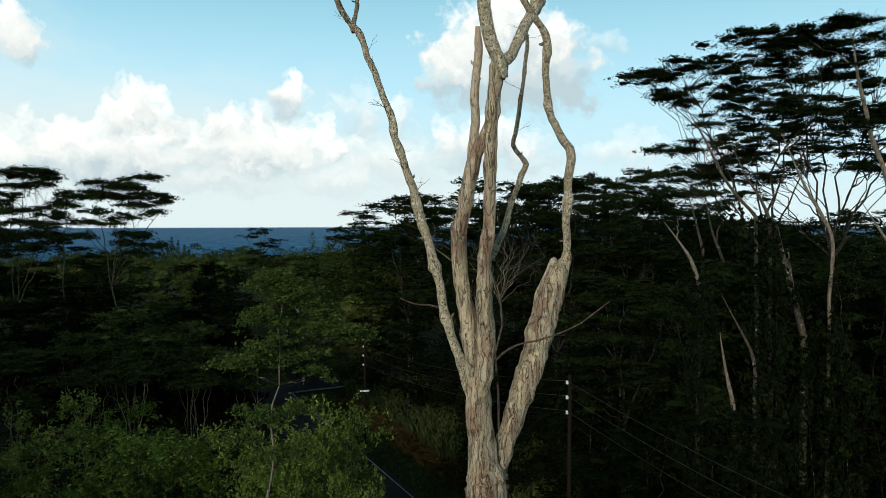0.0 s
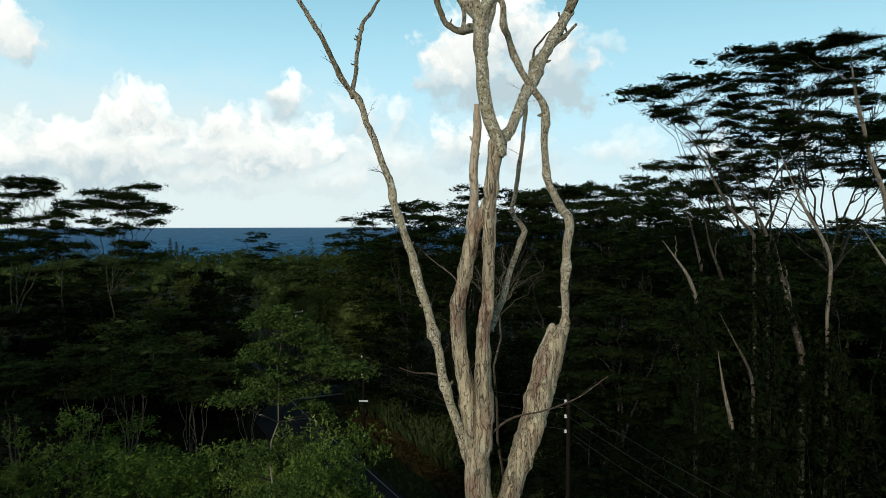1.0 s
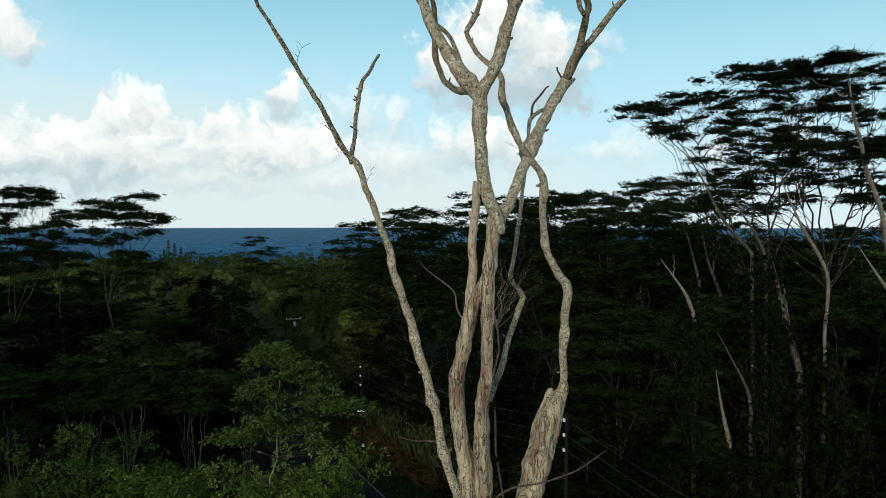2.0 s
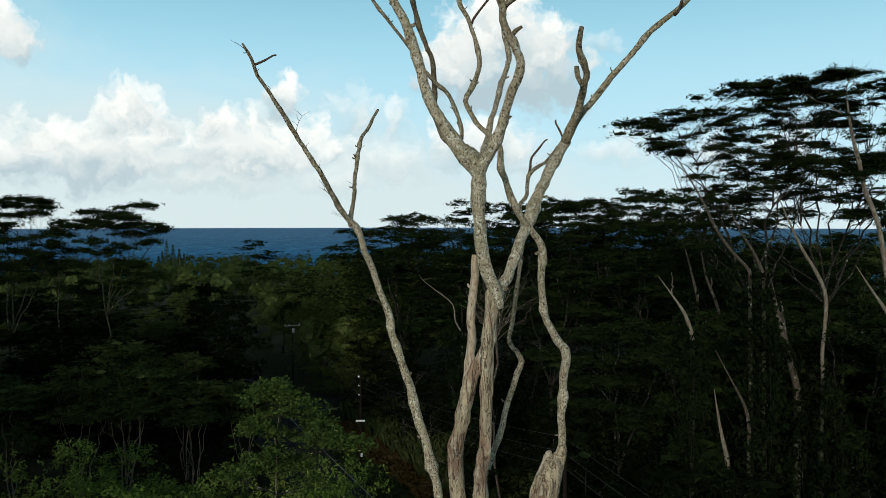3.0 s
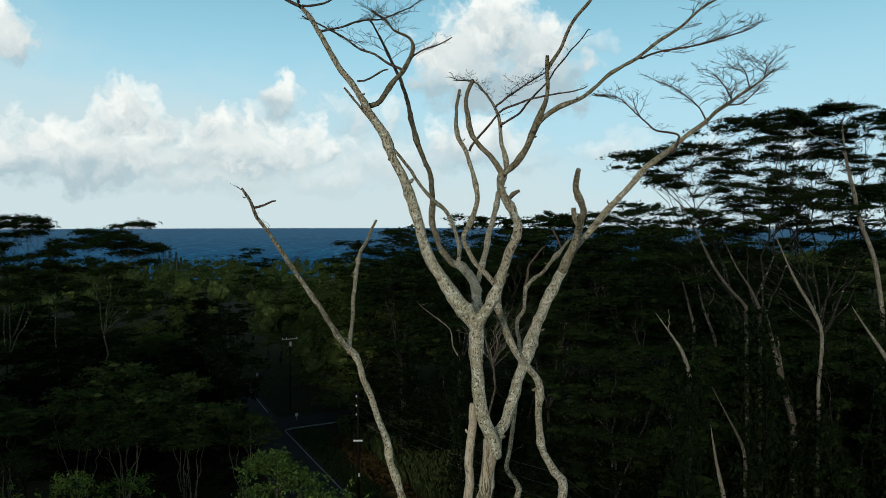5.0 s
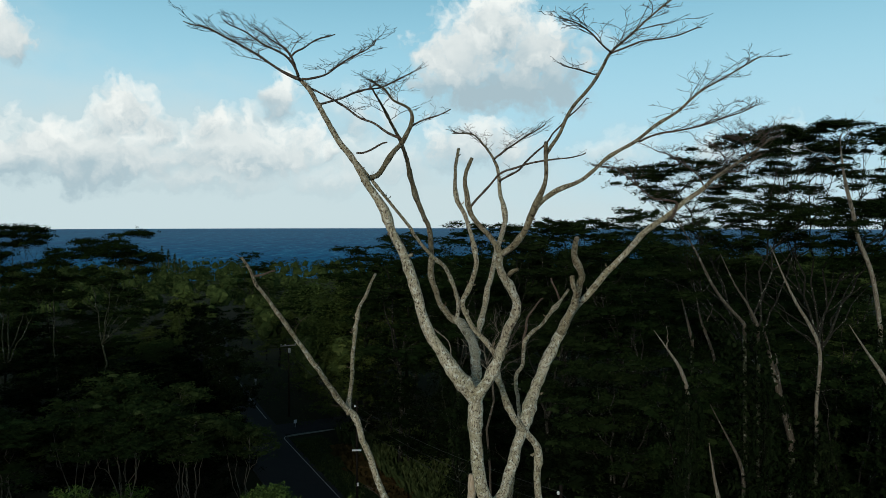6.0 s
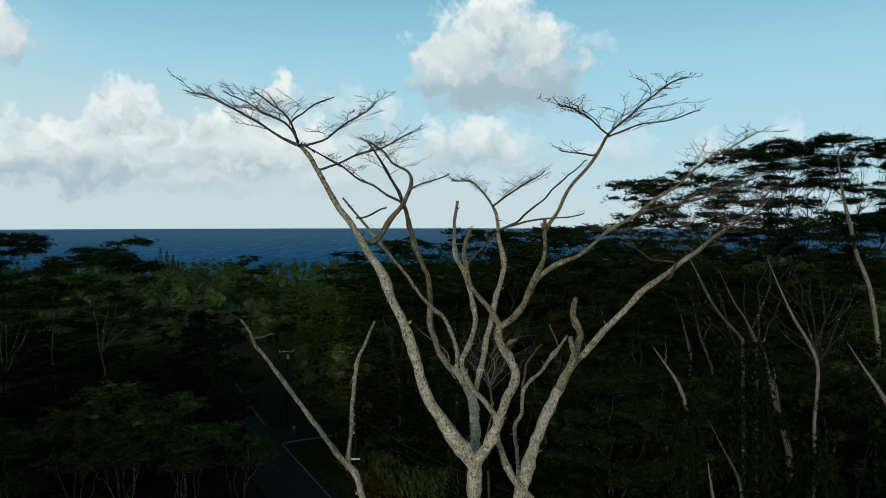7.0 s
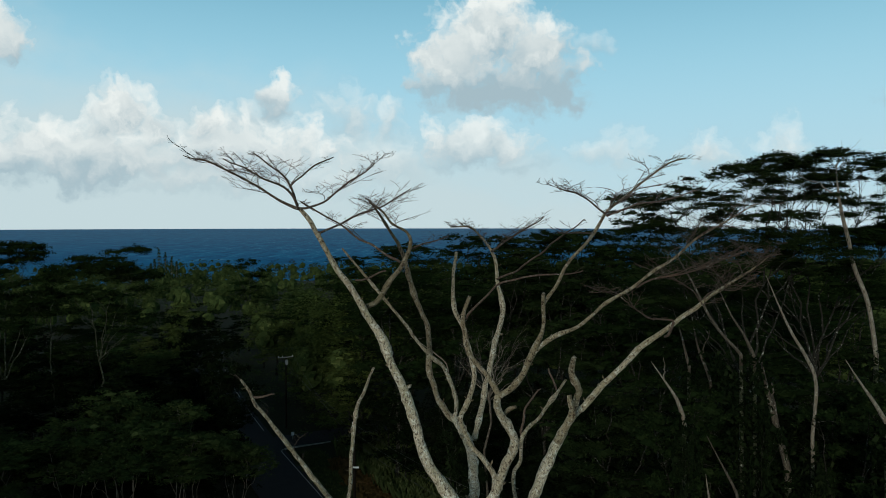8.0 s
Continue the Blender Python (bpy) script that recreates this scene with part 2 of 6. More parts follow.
def plated_bark(name):
    """Old cracked bark: plates between deep furrows, red-brown where the outer layer has gone, lichen on top."""
    m, t, p = material(name)
    c = t.nodes.new("ShaderNodeTexCoord")
    wob = t.nodes.new("ShaderNodeTexNoise")
    wob.inputs["Scale"].default_value, wob.inputs["Detail"].default_value = 5.0, 4.0
    t.links.new(c.outputs["Object"], wob.inputs["Vector"])
    pos = vec_node(t, "ADD", c.outputs["Object"], vec_node(t, "MULTIPLY", wob.outputs["Color"], (0.10, 0.10, 0.25)))
    ridge = noise_tex(t, 1.0, 3, vec_node(t, "MULTIPLY", pos, (17.0, 17.0, 0.9)), 0.5)
    broken = noise_tex(t, 1.0, 3, vec_node(t, "MULTIPLY", pos, (11.0, 11.0, 9.0)), 0.5)
    slab = noise_tex(t, 1.0, 2, vec_node(t, "MULTIPLY", pos, (9.0, 9.0, 1.3)), 0.4)
    grain = noise_tex(t, 45, 6, vec_node(t, "MULTIPLY", pos, (1.0, 1.0, 0.22)), 0.7)
    tone_a = noise_tex(t, 2.6, 4, vec_node(t, "MULTIPLY", pos, (1.0, 1.0, 0.35)))
    tone_b = noise_tex(t, 7.0, 6, vec_node(t, "MULTIPLY", pos, (1.0, 1.0, 0.7)), 0.7)
    col = ramp(t, grain, (0.30, (0.29, 0.22, 0.15)), (0.48, (0.52, 0.435, 0.31)), (0.70, (0.70, 0.63, 0.485)))
    red = mix_col(t, grain, (0.22, 0.135, 0.10), (0.45, 0.315, 0.235))
    col = mix_col(t, ramp(t, tone_a, (0.50, (0, 0, 0)), (0.60, (0.8, 0.8, 0.8))), col, red)
    col = mix_col(t, ramp(t, tone_b, (0.54, (0, 0, 0)), (0.64, (0.75, 0.75, 0.75))), col, (0.62, 0.61, 0.48))
    col = mix_col(t, 1.0, col, ramp(t, slab, (0.34, (0.66, 0.63, 0.60)), (0.66, (1.1, 1.07, 1.0))), "MULTIPLY")
    gap = math_node(t, "ABSOLUTE", math_node(t, "SUBTRACT", ridge, 0.5))
    cross = math_node(t, "ABSOLUTE", math_node(t, "SUBTRACT", broken, 0.52))
    gap = math_node(t, "MINIMUM", math_node(t, "MULTIPLY", gap, 1.0), math_node(t, "ADD", math_node(t, "MULTIPLY", cross, 1.6), 0.019))
    furrow = ramp(t, gap, (0.002, (0.12, 0.12, 0.12)), (0.034, (1, 1, 1)))
    col = mix_col(t, furrow, (0.075, 0.045, 0.03), col)
    t.links.new(col, p.inputs["Base Color"])
    p.inputs["Roughness"].default_value, p.inputs["Specular IOR Level"].default_value = 0.9, 0.1
    high = math_node(t, "ADD", math_node(t, "MULTIPLY", furrow, 1.0), math_node(t, "MULTIPLY", grain, 0.7))
    bump(t, p, high, 1.0, 0.03)
    return m


def limb_bark(name, gain=1.0):
    """Thinner bark: grey-tan, mottled with pale lichen, dark specks and weathered patches."""
    m, t, p = material(name)
    c = t.nodes.new("ShaderNodeTexCoord")
    pos = c.outputs["Object"]
    grain = noise_tex(t, 44, 8, vec_node(t, "MULTIPLY", pos, (1.0, 1.0, 0.20)), 0.75)
    specks = noise_tex(t, 38, 5, vec_node(t, "MULTIPLY", pos, (1.0, 1.0, 0.75)), 0.7)
    blots = noise_tex(t, 11, 5, vec_node(t, "MULTIPLY", pos, (1.0, 1.0, 0.6)), 0.7)
    patch = noise_tex(t, 3.0, 5, vec_node(t, "MULTIPLY", pos, (1.0, 1.0, 0.45)))
    lichen = noise_tex(t, 17, 6, vec_node(t, "ADD", pos, (7.0, 3.0, 1.0)), 0.7)
    col = ramp(t, grain, (0.34, (0.17, 0.13, 0.085)), (0.48, (0.45, 0.39, 0.28)), (0.66, (0.74, 0.67, 0.51)))
    col = mix_col(t, ramp(t, patch, (0.44, (0, 0, 0)), (0.60, (0.7, 0.7, 0.7))), col, (0.37, 0.34, 0.22))
    col = mix_col(t, ramp(t, lichen, (0.53, (0, 0, 0)), (0.60, (0.85, 0.85, 0.85))), col, (0.76, 0.76, 0.67))
    col = mix_col(t, ramp(t, blots, (0.54, (0, 0, 0)), (0.66, (0.75, 0.75, 0.75))), col, (0.19, 0.155, 0.10))
    col = mix_col(t, ramp(t, specks, (0.535, (0, 0, 0)), (0.585, (0.95, 0.95, 0.95))), col, (0.085, 0.06, 0.04))
    # backlit look put into the colour: the thinner the wood, the darker
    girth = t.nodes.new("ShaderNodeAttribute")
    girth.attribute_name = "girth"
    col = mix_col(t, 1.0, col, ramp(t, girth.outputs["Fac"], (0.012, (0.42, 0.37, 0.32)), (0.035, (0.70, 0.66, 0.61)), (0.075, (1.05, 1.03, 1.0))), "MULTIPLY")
    # values below 1 darken the bark and turn it slightly brown
    if gain < 1:
        col = mix_col(t, 1.0, col, (gain, gain * 0.96, gain * 0.90), "MULTIPLY")
    t.links.new(col, p.inputs["Base Color"])
    p.inputs["Roughness"].default_value, p.inputs["Specular IOR Level"].default_value = 0.85, 0.12
    bump(t, p, math_node(t, "SUBTRACT", grain, math_node(t, "MULTIPLY", specks, 0.6)), 1.0, 0.025)
    return m


BARK_DEAD = plated_bark("bark_plated")
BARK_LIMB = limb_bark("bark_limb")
BARK_LIMB_DARK = limb_bark("bark_limb_dark", 0.55)
BARK_MID = limb_bark("bark_limb_mid", 0.72)
BARK_BARE = bark("wood_bleached", (0.66, 0.58, 0.46), (0.48, 0.39, 0.28), (0.16, 0.11, 0.08), 1.4, (0.42, 0.29, 0.19))
# dark copy of the pale bark, with backlight and shade put into its colour
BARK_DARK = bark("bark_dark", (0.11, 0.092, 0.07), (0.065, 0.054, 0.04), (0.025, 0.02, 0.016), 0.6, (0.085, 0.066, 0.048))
# shaded copy of the bark: shade is put into its dark greenish colour
BARK_SHADE = bark("bark_shade", (0.045, 0.05, 0.028), (0.028, 0.033, 0.018), (0.012, 0.013, 0.008), 0.6, (0.03, 0.035, 0.016))
# near-black copy: the silhouette and deep shade of stems put into the colour
BARK_DEEP_SHADE = bark("bark_deep_shade", (0.026, 0.025, 0.018), (0.016, 0.015, 0.011), (0.008, 0.007, 0.005), 0.6, (0.02, 0.017, 0.012))
BARK_LIVE = bark("bark_pale", (0.27, 0.24, 0.19), (0.16, 0.135, 0.10), (0.06, 0.05, 0.035), 0.6, (0.16, 0.12, 0.085))
TWIG = bark("bark_twig", (0.13, 0.095, 0.07), (0.08, 0.056, 0.042), (0.035, 0.026, 0.02), 2.0, (0.11, 0.065, 0.045))
# canopy leaves darker than real foliage: the woods' shade is in the colour
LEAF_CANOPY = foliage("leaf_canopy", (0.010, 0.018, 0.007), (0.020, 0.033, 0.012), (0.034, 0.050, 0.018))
# shaded copy of the leaves: understory shade is put into the colour
LEAF_SHADE = foliage("leaf_shade", (0.005, 0.009, 0.004), (0.010, 0.016, 0.007), (0.018, 0.026, 0.011))
LEAF_FRONT = foliage("leaf_front", (0.062, 0.100, 0.024), (0.135, 0.195, 0.046), (0.27, 0.32, 0.09))
LEAF_YOUNG = foliage("leaf_young", (0.032, 0.060, 0.017), (0.068, 0.110, 0.030), (0.14, 0.18, 0.058))
LEAF_FAR = foliage("leaf_far", (0.024, 0.039, 0.014), (0.054, 0.075, 0.026), (0.105, 0.128, 0.048))
LEAF_OLIVE = foliage("leaf_olive", (0.040, 0.058, 0.019), (0.088, 0.115, 0.034), (0.14, 0.17, 0.055))
LEAF_FERN = foliage("leaf_fern", (0.05, 0.04, 0.016), (0.085, 0.058, 0.024), (0.14, 0.085, 0.04))
LEAF_GRASS = foliage("leaf_grass", (0.034, 0.050, 0.019), (0.070, 0.092, 0.036), (0.12, 0.14, 0.06))
LEAF_PINE = foliage("leaf_pine", (0.016, 0.035, 0.018), (0.035, 0.060, 0.028), (0.05, 0.08, 0.035))


def plain(name, a, b, scale, rough, relief=0.3, dist=0.02):
    m, t, p = material(name)
    c = t.nodes.new("ShaderNodeTexCoord")
    n1, n2 = noise_tex(t, scale, 6, c.outputs["Object"]), noise_tex(t, scale * 0.06, 3, c.outputs["Object"])
    col = mix_col(t, n1, a, b)
    col = mix_col(t, ramp(t, n2, (0.35, (0, 0, 0)), (0.7, (0.5, 0.5, 0.5))), col, a)
    t.links.new(col, p.inputs["Base Color"])
    p.inputs["Roughness"].default_value = rough
    p.inputs["Specular IOR Level"].default_value = 0.5 if rough < 0.5 else 0.08
    bump(t, p, n1, relief, dist)
    return m


SOIL = plain("forest_floor", (0.018, 0.024, 0.010), (0.045, 0.042, 0.020), 1.2, 0.95, 0.6, 0.1)
VERGE = plain("mown_grass", (0.022, 0.038, 0.010), (0.042, 0.060, 0.016), 3.0, 0.9, 0.5, 0.05)
ASPHALT = plain("asphalt", (0.032, 0.032, 0.034), (0.052, 0.051, 0.050), 14.0, 0.85, 0.3, 0.01)
PAINT = plain("road_paint", (0.30, 0.30, 0.28), (0.48, 0.48, 0.46), 5.0, 0.6, 0.2, 0.005)
POLE_WOOD = plain("pole_wood", (0.010, 0.008, 0.006), (0.020, 0.015, 0.011), 9.0, 0.85, 0.4, 0.01)
ARM_WOOD = plain("arm_wood", (0.30, 0.28, 0.24), (0.42, 0.39, 0.34), 9.0, 0.8, 0.3, 0.01)
PORCELAIN = plain("porcelain", (0.70, 0.71, 0.70), (0.82, 0.83, 0.82), 6.0, 0.25, 0.05, 0.002)
WIRE = plain("wire_aluminium", (0.05, 0.05, 0.048), (0.09, 0.09, 0.085), 4.0, 0.6, 0.1, 0.002)
METAL = plain("metal_grey", (0.45, 0.46, 0.46), (0.58, 0.58, 0.57), 6.0, 0.45, 0.1, 0.003)

SEA, st, sp = material("sea_water")
sc = st.nodes.new("ShaderNodeTexCoord")
w1 = noise_tex(st, 0.075, 8, vec_node(st, "MULTIPLY", sc.outputs["Object"], (1.0, 0.16, 1.0)), 0.75)
w2 = noise_tex(st, 0.006, 4, vec_node(st, "MULTIPLY", sc.outputs["Object"], (0.25, 1.0, 1.0)))
deep = mix_col(st, w2, (0.010, 0.175, 0.36), (0.016, 0.26, 0.48))
deep = mix_col(st, ramp(st, w1, (0.36, (0, 0, 0)), (0.60, (1, 1, 1))), (0.008, 0.095, 0.24), deep)
deep = mix_col(st, ramp(st, w1, (0.58, (0, 0, 0)), (0.72, (1, 1, 1))), deep, (0.26, 0.48, 0.66))
water, gleam, both = st.nodes.new("ShaderNodeBsdfDiffuse"), st.nodes.new("ShaderNodeBsdfGlossy"), st.nodes.new("ShaderNodeMixShader")
st.links.new(deep, water.inputs[0])
gleam.inputs["Roughness"].default_value = 0.45
slant, share = st.nodes.new("ShaderNodeLayerWeight"), st.nodes.new("ShaderNodeMapRange")
for i, v in ((1, 0.945), (2, 0.996), (3, 0.04), (4, 0.20)):
    share.inputs[i].default_value = v
st.links.new(slant.outputs["Facing"], share.inputs[0])
st.links.new(share.outputs[0], both.inputs[0])
st.links.new(water.outputs[0], both.inputs[1])
st.links.new(gleam.outputs[0], both.inputs[2])
st.links.new(both.outputs[0], st.nodes["Material Output"].inputs[0])


# ---- mesh helpers ----
class Geo:
    """Collects vertices and faces for one mesh."""

    def __init__(self):
        self.v, self.f, self.w = [], [], []

    def tube(self, pts, radii, sides=6, cap=True, rough=0.0, seed=0.0):
        """A tapered tube along pts, with an uneven skin where rough is given."""
        n0, k = len(self.v), len(pts)
        ref = Vector((0.31, 0.95, 0.1))
        for i, (p, r) in enumerate(zip(pts, radii)):
            d = (pts[min(i + 1, k - 1)] - pts[max(i - 1, 0)])
            d = d.normalized() if d.length > 1e-6 else Vector((0, 0, 1))
            a = d.cross(ref)
            if a.length < 1e-3:
                a = d.cross(Vector((1, 0, 0)))
            a.normalize()
            b = d.cross(a)
            for j in range(sides):
                w = 2 * math.pi * j / sides
                q = a * math.cos(w) + b * math.sin(w)
                s = r
                if rough:
                    c = p + q * r
                    s *= 1 + rough * (noise.noise(Vector((c.x * 9 + seed, c.y * 9, c.z * 2.2)))
                                      + 0.7 * noise.noise(Vector((c.x * 24, c.y * 24 + seed, c.z * 5)))
                                      - 0.6 * abs(noise.noise(Vector((c.x * 30 + seed, c.y * 30, c.z * 3.2)))))
                self.v.append(p + q * s)
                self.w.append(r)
        for i in range(k - 1):
            for j in range(sides):
                a0, a1 = n0 + i * sides + j, n0 + i * sides + (j + 1) % sides
                self.f.append((a0, a1, a1 + sides, a0 + sides))
        if cap:
            self.f.append(tuple(n0 + j for j in reversed(range(sides))))
            self.f.append(tuple(n0 + (k - 1) * sides + j for j in range(sides)))

    def box(self, c, sx, sy, sz, turn=0.0):
        n0 = len(self.v)
        m = Matrix.Rotation(turn, 3, "Z")
        for x in (-1, 1):
            for y in (-1, 1):
                for z in (-1, 1):
                    self.v.append(Vector(c) + m @ Vector((x * sx / 2, y * sy / 2, z * sz / 2)))
        for q in ((0, 1, 3, 2), (4, 6, 7, 5), (0, 4, 5, 1), (2, 3, 7, 6), (0, 2, 6, 4), (1, 5, 7, 3)):
            self.f.append(tuple(n0 + i for i in q))

    def mesh(self, name, mat, smooth=True):
        me = bpy.data.meshes.new(name)
        me.from_pydata([tuple(p) for p in self.v], [], self.f)
        me.materials.append(mat)
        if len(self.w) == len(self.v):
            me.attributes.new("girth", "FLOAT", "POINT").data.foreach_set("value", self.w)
        if smooth:
            me.polygons.foreach_set("use_smooth", [True] * len(me.polygons))
        me.update()
        return me


def part(name, geo, mat, parent, label="", smooth=True):
    ob = new(name, geo.mesh(name, mat, smooth))
    ob.parent = parent
    return tagged(ob, label)


class Crown:
    """Collects the leaves and the inner sprays of one crown."""

    def __init__(self):
        self.v, self.f, self.n = [], [], 0

    def leaves(self, cells):
        """Separate leaves; cells is an array (n, corners, 3)."""
        n, k = cells.shape[:2]
        self.v.append(cells.reshape(-1, 3))
        self.f += (np.arange(n * k).reshape(n, k) + self.n).tolist()
        self.n += n * k

    def spray(self, rng, c, rx, ry, thick, sides=9):
        """The close-leaved middle of a flat spray: a thin lens with an uneven rim."""
        a = np.arange(sides) * 2 * np.pi / sides + rng.uniform(0, 6.28)
        rim = 1 + rng.uniform(-0.22, 0.22, sides)
        ring = np.stack([c[0] + rx * rim * np.cos(a), c[1] + ry * rim * np.sin(a), c[2] - 0.16 * min(rx, ry) + rng.normal(0, thick * 0.2, sides)], 1)
        ends = np.array([[c[0], c[1], c[2] + thick * 0.35], [c[0], c[1], c[2] - thick * 0.35]])
        self.v += [ring, ends]
        for i in range(sides):
            j = (i + 1) % sides
            self.f += [[self.n + i, self.n + j, self.n + sides], [self.n + j, self.n + i, self.n + sides + 1]]
        self.n += sides + 2

    def part(self, name, mat, parent, label=""):
        me = bpy.data.meshes.new(name)
        me.from_pydata(np.concatenate(self.v), [], self.f)
        me.materials.append(mat)
        me.update()
        ob = new(name, me)
        ob.parent = parent
        return tagged(ob, label)


def leaf_part(name, cells, mat, parent, label=""):
    """One mesh of many separate leaves; cells is an array (n, corners, 3)."""
    crown = Crown()
    crown.leaves(cells)
    return crown.part(name, mat, parent, label)


def thing(name, at, label, category, group="", kind=""):
    ob = new(name)
    ob.location = at
    ob.empty_display_size = 0.2
    return tagged(ob, label, category, group, kind)


def curve_points(ctrl, step):
    """Smooth points and radii through control points (Vector, radius)."""
    pts, rad = [], []
    k = len(ctrl)
    for i in range(k - 1):
        p0, p1, p2, p3 = (ctrl[max(i - 1, 0)], ctrl[i], ctrl[i + 1], ctrl[min(i + 2, k - 1)])
        n = max(2, int((p2[0] - p1[0]).length / step))
        for j in range(n):
            t = j / n
            a, b, c, d = p0[0], p1[0], p2[0], p3[0]
            pts.append(0.5 * ((2 * b) + (c - a) * t + (2 * a - 5 * b + 4 * c - d) * t * t + (3 * b - a - 3 * c + d) * t ** 3))
            rad.append(p1[1] + (p2[1] - p1[1]) * t)
    pts.append(ctrl[-1][0].copy())
    rad.append(ctrl[-1][1])
    return pts, rad


def leaves(rng, centres, size, wide=0.5, tilt=0.5, droop=0.0, corners=4):
    """Leaves round the given centres (n, 3): four-cornered near by, three-cornered far off."""
    n = len(centres)
    yaw = rng.uniform(0, 2 * np.pi, n)
    length, width = size * rng.uniform(0.65, 1.35, n), size * wide * rng.uniform(0.7, 1.3, n)
    slope, bank = rng.normal(-droop, tilt, n), rng.normal(0, tilt, n)
    fx = np.stack([np.cos(yaw) * np.cos(slope), np.sin(yaw) * np.cos(slope), np.sin(slope)], 1)
    side = np.stack([-np.sin(yaw) * np.cos(bank), np.cos(yaw) * np.cos(bank), np.sin(bank)], 1)
    a, b = fx * length[:, None] / 2, side * width[:, None] / 2
    if corners == 3:
        return np.stack([centres - a - b, centres - a * 0.6 + b, centres + a], 1)
    return np.stack([centres - a - b * 0.45, centres - a * 0.1 - b, centres + a, centres + a * 0.1 + b], 1)


def pad_points(rng, c, rx, ry, thick, n, clump=13):
    """Points through a flat, frayed spray of foliage: small tufts, thin at its rim and slightly domed."""
    k = max(3, n // clump)
    ang = rng.uniform(0, 2 * np.pi, k)
    ph = rng.uniform(0, 6.28, 3)
    rim = 1 + 0.22 * np.sin(3 * ang + ph[0]) + 0.16 * np.sin(5 * ang + ph[1]) + 0.12 * np.sin(9 * ang + ph[2])
    r = np.sqrt(rng.uniform(0, 1, k)) * rim
    mid = np.stack([c[0] + rx * r * np.cos(ang), c[1] + ry * r * np.sin(ang), c[2] + thick * rng.normal(0, 0.40, k) - 0.16 * min(rx, ry) * r * r], 1)
    return mid[rng.integers(0, k, n)] + rng.normal(0, 1, (n, 3)) * np.array([0.17 * rx, 0.17 * ry, thick * 0.22])


def bent(rng, p, q, lift, n=5, wander=0.05):
    """Points from p to q, first rising and then leaning over."""
    out, d = [], (q - p)
    for i in range(n + 1):
        t = i / n
        pt = p.lerp(q, t) + Vector((0, 0, lift * d.length * math.sin(math.pi * t) * (1 - 0.4 * t)))
        if 0 < i < n:
            pt += Vector(rng.normal(0, wander * d.length / n * 2, 3))
        out.append(pt)
    return out


# ---- large structure: ground, sea, road ----
def ground_height(x, y):
    far = max(0.0, math.hypot(x, y) - 130)
    return -0.035 * far - 0.000012 * far * far + 0.35 * noise.noise(Vector((x * 0.05, y * 0.05, 3.1)))


ROAD_A, ROAD_B = Vector((22.95, 9.0, 0)), Vector((-69.7, 196.0, 0))
ROAD_D = (ROAD_B - ROAD_A).normalized()
ROAD_N = Vector((ROAD_D.y, -ROAD_D.x, 0))      # to the road's right side
ROAD_W = 5.8


def off_road(x, y):
    """Signed distance from the road's right-hand edge line."""
    return (Vector((x, y, 0)) - ROAD_A).dot(ROAD_N)


def axis(near, far, step):
    inner = list(np.arange(-near, near + 0.1, step))
    outer = [near * (1.35 ** k) for k in range(1, 16) if near * 1.35 ** k < far] + [far]
    return [-v for v in reversed(outer)] + inner + outer


def build_ground():
    g = Geo()
    xs, ys = axis(160, 4700, 8), axis(160, 4700, 8)
    for y in ys:
        for x in xs:
            d = off_road(x, y)
            z = ground_height(x, y)
            if -12 < d < 5:
                z -= 0.35
            g.v.append(Vector((x, y, max(z, -40))))
    w = len(xs)
    for j in range(len(ys) - 1):
        for i in range(w - 1):
            a = j * w + i
            g.f.append((a, a + 1, a + 1 + w, a + w))
    ob = new("ground", g.mesh("ground", SOIL))
    tagged(ob, "dark shaded forest floor sloping down to the sea", "ground", kind="structure")


build_ground()


def build_sea():
    g = Geo()
    n = 96
    for r in (380, 700, 1200, 2200, 3600, 4930):
        for i in range(n):
            w = 2 * math.pi * i / n
            g.v.append(Vector((r * math.cos(w), r * math.sin(w), -21.0)))
    for k in range(5):
        for i in range(n):
            a, b = k * n + i, k * n + (i + 1) % n
            g.f.append((a, b, b + n, a + n))
    tagged(new("sea", g.mesh("sea", SEA)), "deep blue open sea with small wind waves", "sea", kind="structure")


build_sea()


def ribbon(name, path, half, z, mat, label, category):
    """A flat strip with thickness along a path."""
    g = Geo()
    k = len(path)
    for i, p in enumerate(path):
        d = (path[min(i + 1, k - 1)] - path[max(i - 1, 0)]).normalized()
        n = Vector((d.y, -d.x, 0))
        for s, h in ((-1, z), (1, z), (1, z - 0.25), (-1, z - 0.25)):
            q = p + n * half * s
            g.v.append(Vector((q.x, q.y, p.z + h)))
    for i in range(k - 1):
        a = i * 4
        for j in range(4):
            g.f.append((a + j, a + (j + 1) % 4, a + 4 + (j + 1) % 4, a + 4 + j))
    g.f.append((3, 2, 1, 0))
    g.f.append(tuple(4 * (k - 1) + j for j in range(4)))
    return tagged(new(name, g.mesh(name, mat, False)), label, category, kind="structure")


L_END = (ROAD_B - ROAD_A).length
JUNCTION = (Vector((-20.75, 97.2, 0)) - ROAD_A).dot(ROAD_D) + 1.2


def road_path(offset, a, b, step=6.0):
    n = max(1, int((b - a) / step))
    out = []
    for i in range(n + 1):
        d = a + (b - a) * i / n
        p = ROAD_A + ROAD_D * d + ROAD_N * (offset + 0.0010 * max(0.0, d - JUNCTION) ** 2)
        p.z = min(0.0, ground_height(p.x, p.y) if p.y > 130 else 0.0)
        out.append(p)
    return out


